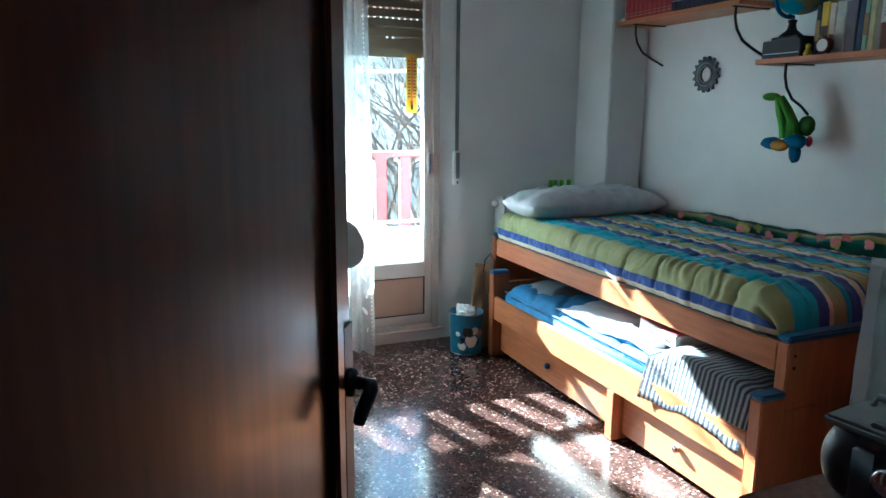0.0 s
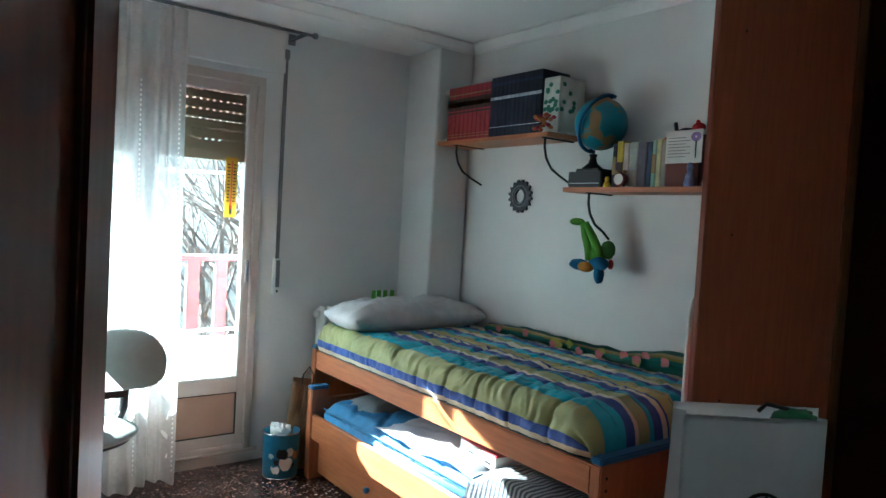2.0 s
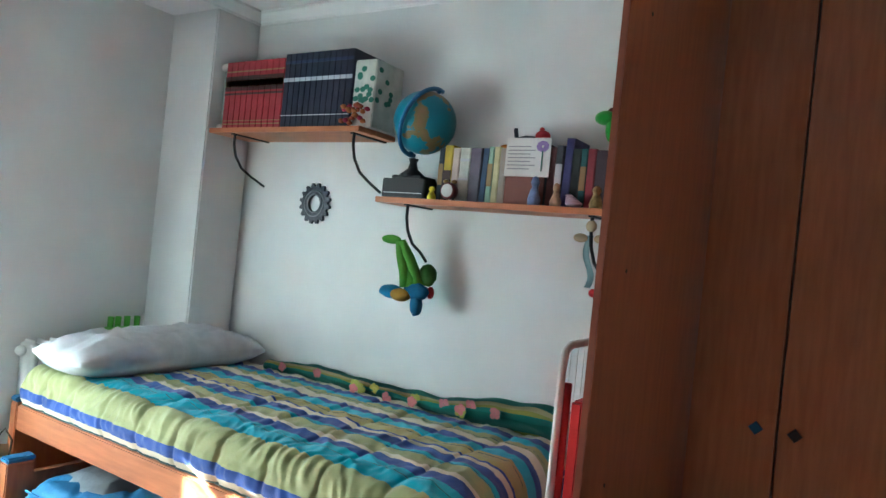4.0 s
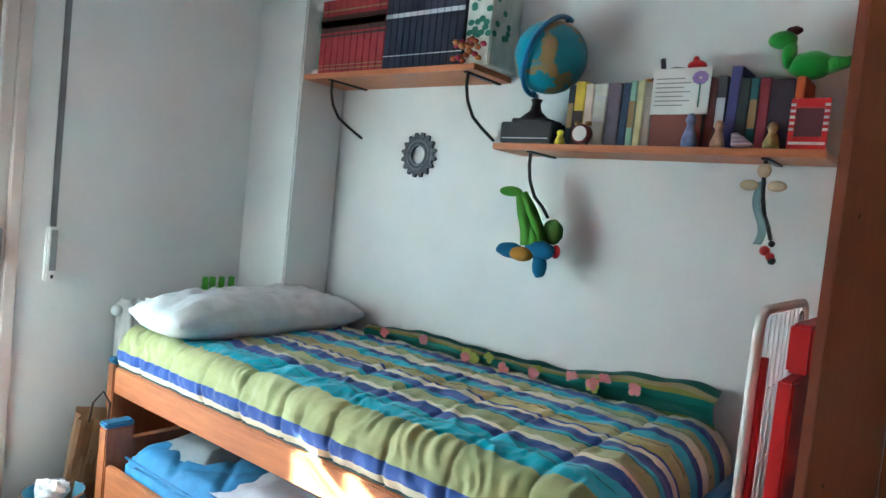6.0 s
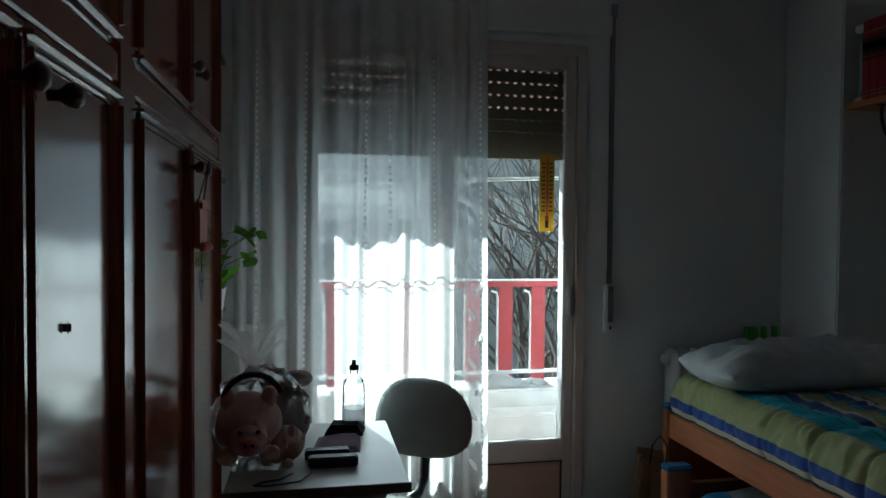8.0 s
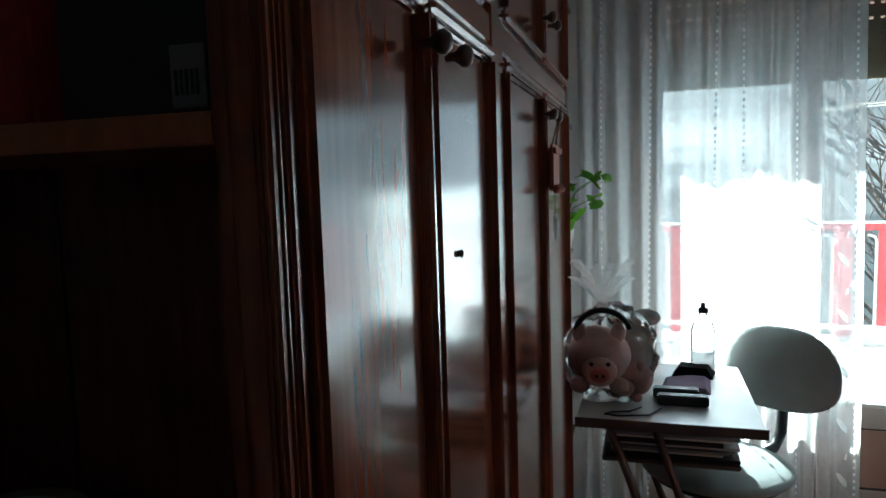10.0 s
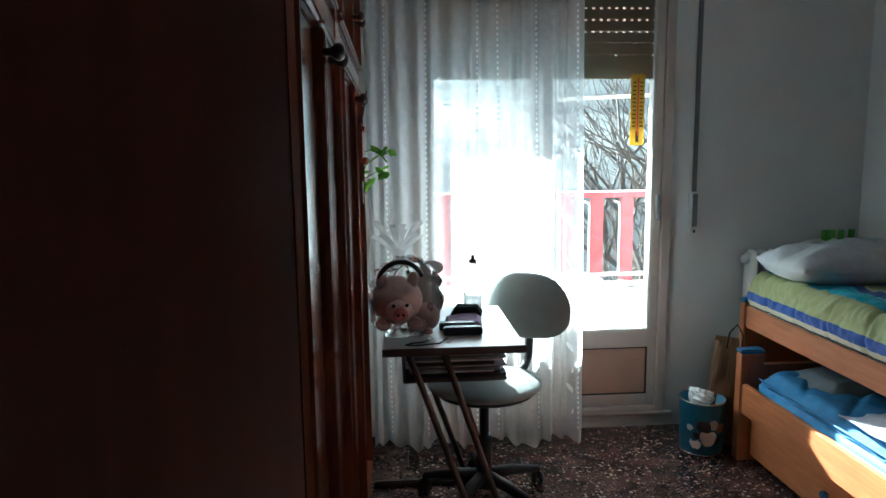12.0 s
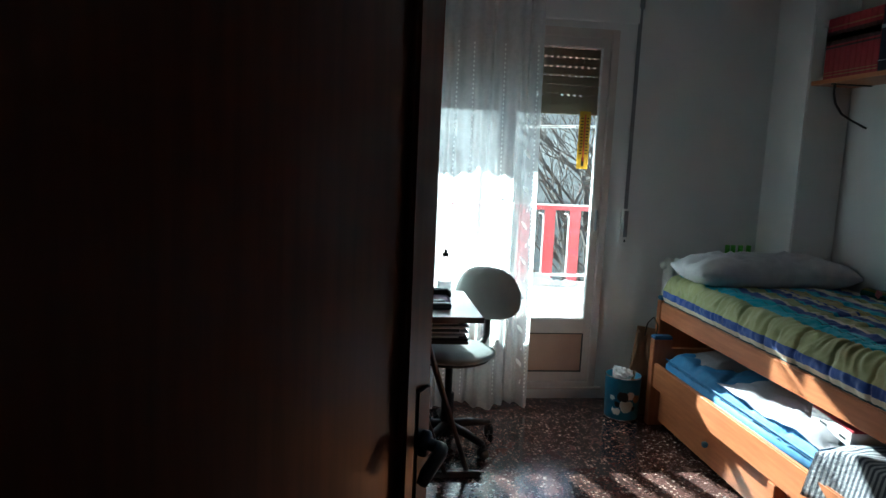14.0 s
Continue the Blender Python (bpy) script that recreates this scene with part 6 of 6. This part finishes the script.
def railing():
    r = thing("balcony_railing", (1.5, 4.75, 0.545), "red balcony railing of flat boards with white bent rods", "railing")
    part("handrail", boxes((-1.5, 4.5, 4.72, 4.78, 1.055, 1.085), bevel=0.005), REDRAIL, r)
    part("rail_cap", boxes((-1.5, 4.5, 4.725, 4.775, 1.085, 1.093), bevel=0.002), WHITEMETAL, r, "white strip along the top edge")
    part("bottom_rail", boxes((-1.5, 4.5, 4.74, 4.76, 0.6, 0.618)), WHITEMETAL, r)
    for k in range(-17, 16):
        x = 1.67 + 0.177 * k
        part("board", boxes((x, x + 0.073, 4.742, 4.758, 0.56, 1.055), bevel=0.003), REDRAIL, r)
        part("rod", tube([(x - 0.012, 4.736, 0.6), (x - 0.012, 4.736, 1.0), (x - 0.018, 4.736, 1.025), (x - 0.045, 4.736, 1.035)], 0.006), WHITEMETAL, r)
    for x in (-1.3, 0.2, 1.6, 3.1, 4.3):
        part("post_foot", boxes((x, x + 0.03, 4.74, 4.76, 0.545, 0.6)), WHITEMETAL, r)


railing()
AWN = mat("awning_canvas", (0.28, 0.2, 0.17), 0.8, (0.23, 0.16, 0.14), 5)


def awning():
    a = thing("awning", (1.3, 4.9, 2.26), "brown canvas awning with a scalloped valance over the balcony", "awning")
    part("canvas", sheet(lambda u, v: (-1.2 + 4.9 * u, 4.36 + 0.54 * v, 2.56 - 0.58 * v), 6, 6, thick=0.004), AWN, a)

    def val(u, v):
        drop = 0.11 + 0.045 * abs(math.sin(u * 4.9 / 0.276 * math.pi))
        return (-1.2 + 4.9 * u, 4.9, 1.98 - v * drop)
    part("valance", sheet(val, 240, 3, thick=0.003), AWN, a)
    part("front_bar", tube([(-1.2, 4.9, 1.98), (3.7, 4.9, 1.98)], 0.018), WHITEMETAL, a)
    for x in (-1.1, 3.6):
        part("arm", tube([(x, 4.32, 2.36), (x, 4.9, 1.98)], 0.015), WHITEMETAL, a)


awning()
GROUND = mat("hillside", (0.085, 0.085, 0.075), 0.95, (0.035, 0.04, 0.038), 0.25, 6)


def hill():
    def fn(u, v):
        x, y = -150 + 300 * u, 6 + 244 * v
        z = -7 + max(0, y - 25) * 0.3 + 2.5 * noise.noise(Vector((x * 0.03, y * 0.03, 0)))
        return (x, y, min(z, 46))
    structure("ground", sheet(fn, 60, 50), GROUND, "dry winter hillside beyond the balcony")
    structure("ground_far", boxes((-3000, 3000, -3000, 3000, -14, -13)), GROUND, "flat ground that reaches the horizon")


hill()


def bare_tree(at, h, seed):
    rng = random.Random(seed)
    t = thing("bare_tree", at, "leafless tree with thin grey-brown branches", "tree", "trees beyond the balcony")
    bm = bmesh.new()
    base = Vector(at)
    trunk = [base + Vector((0.12 * h * 0.1 * math.sin(k * 1.3 + seed), 0, h * 0.6 * k / 5)) for k in range(6)]
    tube(trunk, [0.03 * h * (1 - 0.1 * k) * 0.5 for k in range(6)], 7, bm)
    part("trunk", bm, BARK, t)
    bm = bmesh.new()

    def grow(p, d, ln, r, depth):
        q = p + d * ln * 0.5 + Vector((rng.uniform(-1, 1), rng.uniform(-1, 1), rng.uniform(-0.2, 0.6))) * ln * 0.08
        e = p + d * ln
        tube([p, q, e], [r, r * 0.8, r * 0.55], 4, bm)
        if depth:
            for k in range(3):
                nd = (d + Vector((rng.uniform(-1, 1), rng.uniform(-1, 1), rng.uniform(-0.3, 0.8))) * 0.75).normalized()
                grow(p.lerp(e, rng.uniform(0.45, 1)), nd, ln * rng.uniform(0.55, 0.8), r * 0.55, depth - 1)
    for k in range(9):
        a = k * 2.4 + seed
        p = trunk[2 + k % 4]
        grow(p, Vector((math.cos(a), math.sin(a), 1.0)).normalized(), h * 0.3, 0.006 * h, 3)
    part("crown", bm, BARK, t)


BARK = mat("bark", (0.16, 0.12, 0.09), 0.9, (0.1, 0.075, 0.06), 10)
for k, (x, y, h) in enumerate(((5.4, 14, 10), (8.2, 17, 11), (6.9, 21, 11), (11.5, 22, 12), (10.0, 28, 13), (14.5, 27, 12))):
    bare_tree((x, y, -7.2), h, k + 1)

# ---- thermometer outside the pane ----
th = thing("thermometer", (1.665, 4.08, 1.34), "yellow wall thermometer with black scale marks", "thermometer")
YEL = mat("yellow_enamel", (0.62, 0.36, 0.01), 0.45)
part("board", boxes((1.65, 1.716, 4.075, 4.082, 1.345, 1.67), bevel=0.002), YEL, th)
part("bulb_tube", tube([(1.683, 4.072, 1.39), (1.683, 4.072, 1.65)], 0.003, 6), RED, th)
for k in range(12):
    for x0 in (1.659, 1.692):
        part("scale_mark", boxes((x0, x0 + 0.015, 4.0735, 4.075, 1.43 + 0.018 * k, 1.436 + 0.018 * k)), BLACKPL, th)
part("maker_mark", boxes((1.676, 1.69, 4.0735, 4.075, 1.36, 1.41)), BLACKPL, th)
# ---- balcony clutter ----
cl = thing("clothesline", (1.3, 4.66, 1.6), "thin white washing line stretched across the balcony", "clothesline")
part("line", tube([(-1.4, 4.66, 1.55), (0.87, 4.66, 1.575), (1.65, 4.66, 1.612), (4.4, 4.66, 1.72)], 0.005, 6), WHITEMETAL, cl, smooth=True)
part("line", tube([(-1.4, 4.68, 1.535), (0.87, 4.68, 1.56), (1.65, 4.68, 1.6), (4.4, 4.68, 1.71)], 0.003, 6), WHITEMETAL, cl, smooth=True)
for x in (-1.4, 4.4):
    part("bracket", boxes((x - 0.02, x + 0.02, 4.3, 4.7, 1.5 if x < 0 else 1.7, 1.56 if x < 0 else 1.74), bevel=0.004), GREYMETAL, cl)
pb = thing("planter", (1.8, 4.5, 0.05), "white planter trough on the balcony", "planter")
part("trough", boxes((1.2, 2.5, 4.44, 4.58, 0.05, 0.47), bevel=0.01), WHITERENDER, pb)
dp = thing("plastic_sheet", (1.7, 4.68, 0.545), "crumpled white plastic sheet on the parapet", "sheet")
part("film", sheet(lambda u, v: (1.5 + 0.42 * u, 4.64 + 0.09 * v, 0.55 + 0.1 * math.sin(math.pi * u) * (0.6 + 0.4 * math.sin(7 * u)) * math.sin(math.pi * v) + 0.03 * abs(noise.noise(Vector((u * 7, v * 7, 1))))), 24, 10, thick=0.003), PAPERBAG, dp)
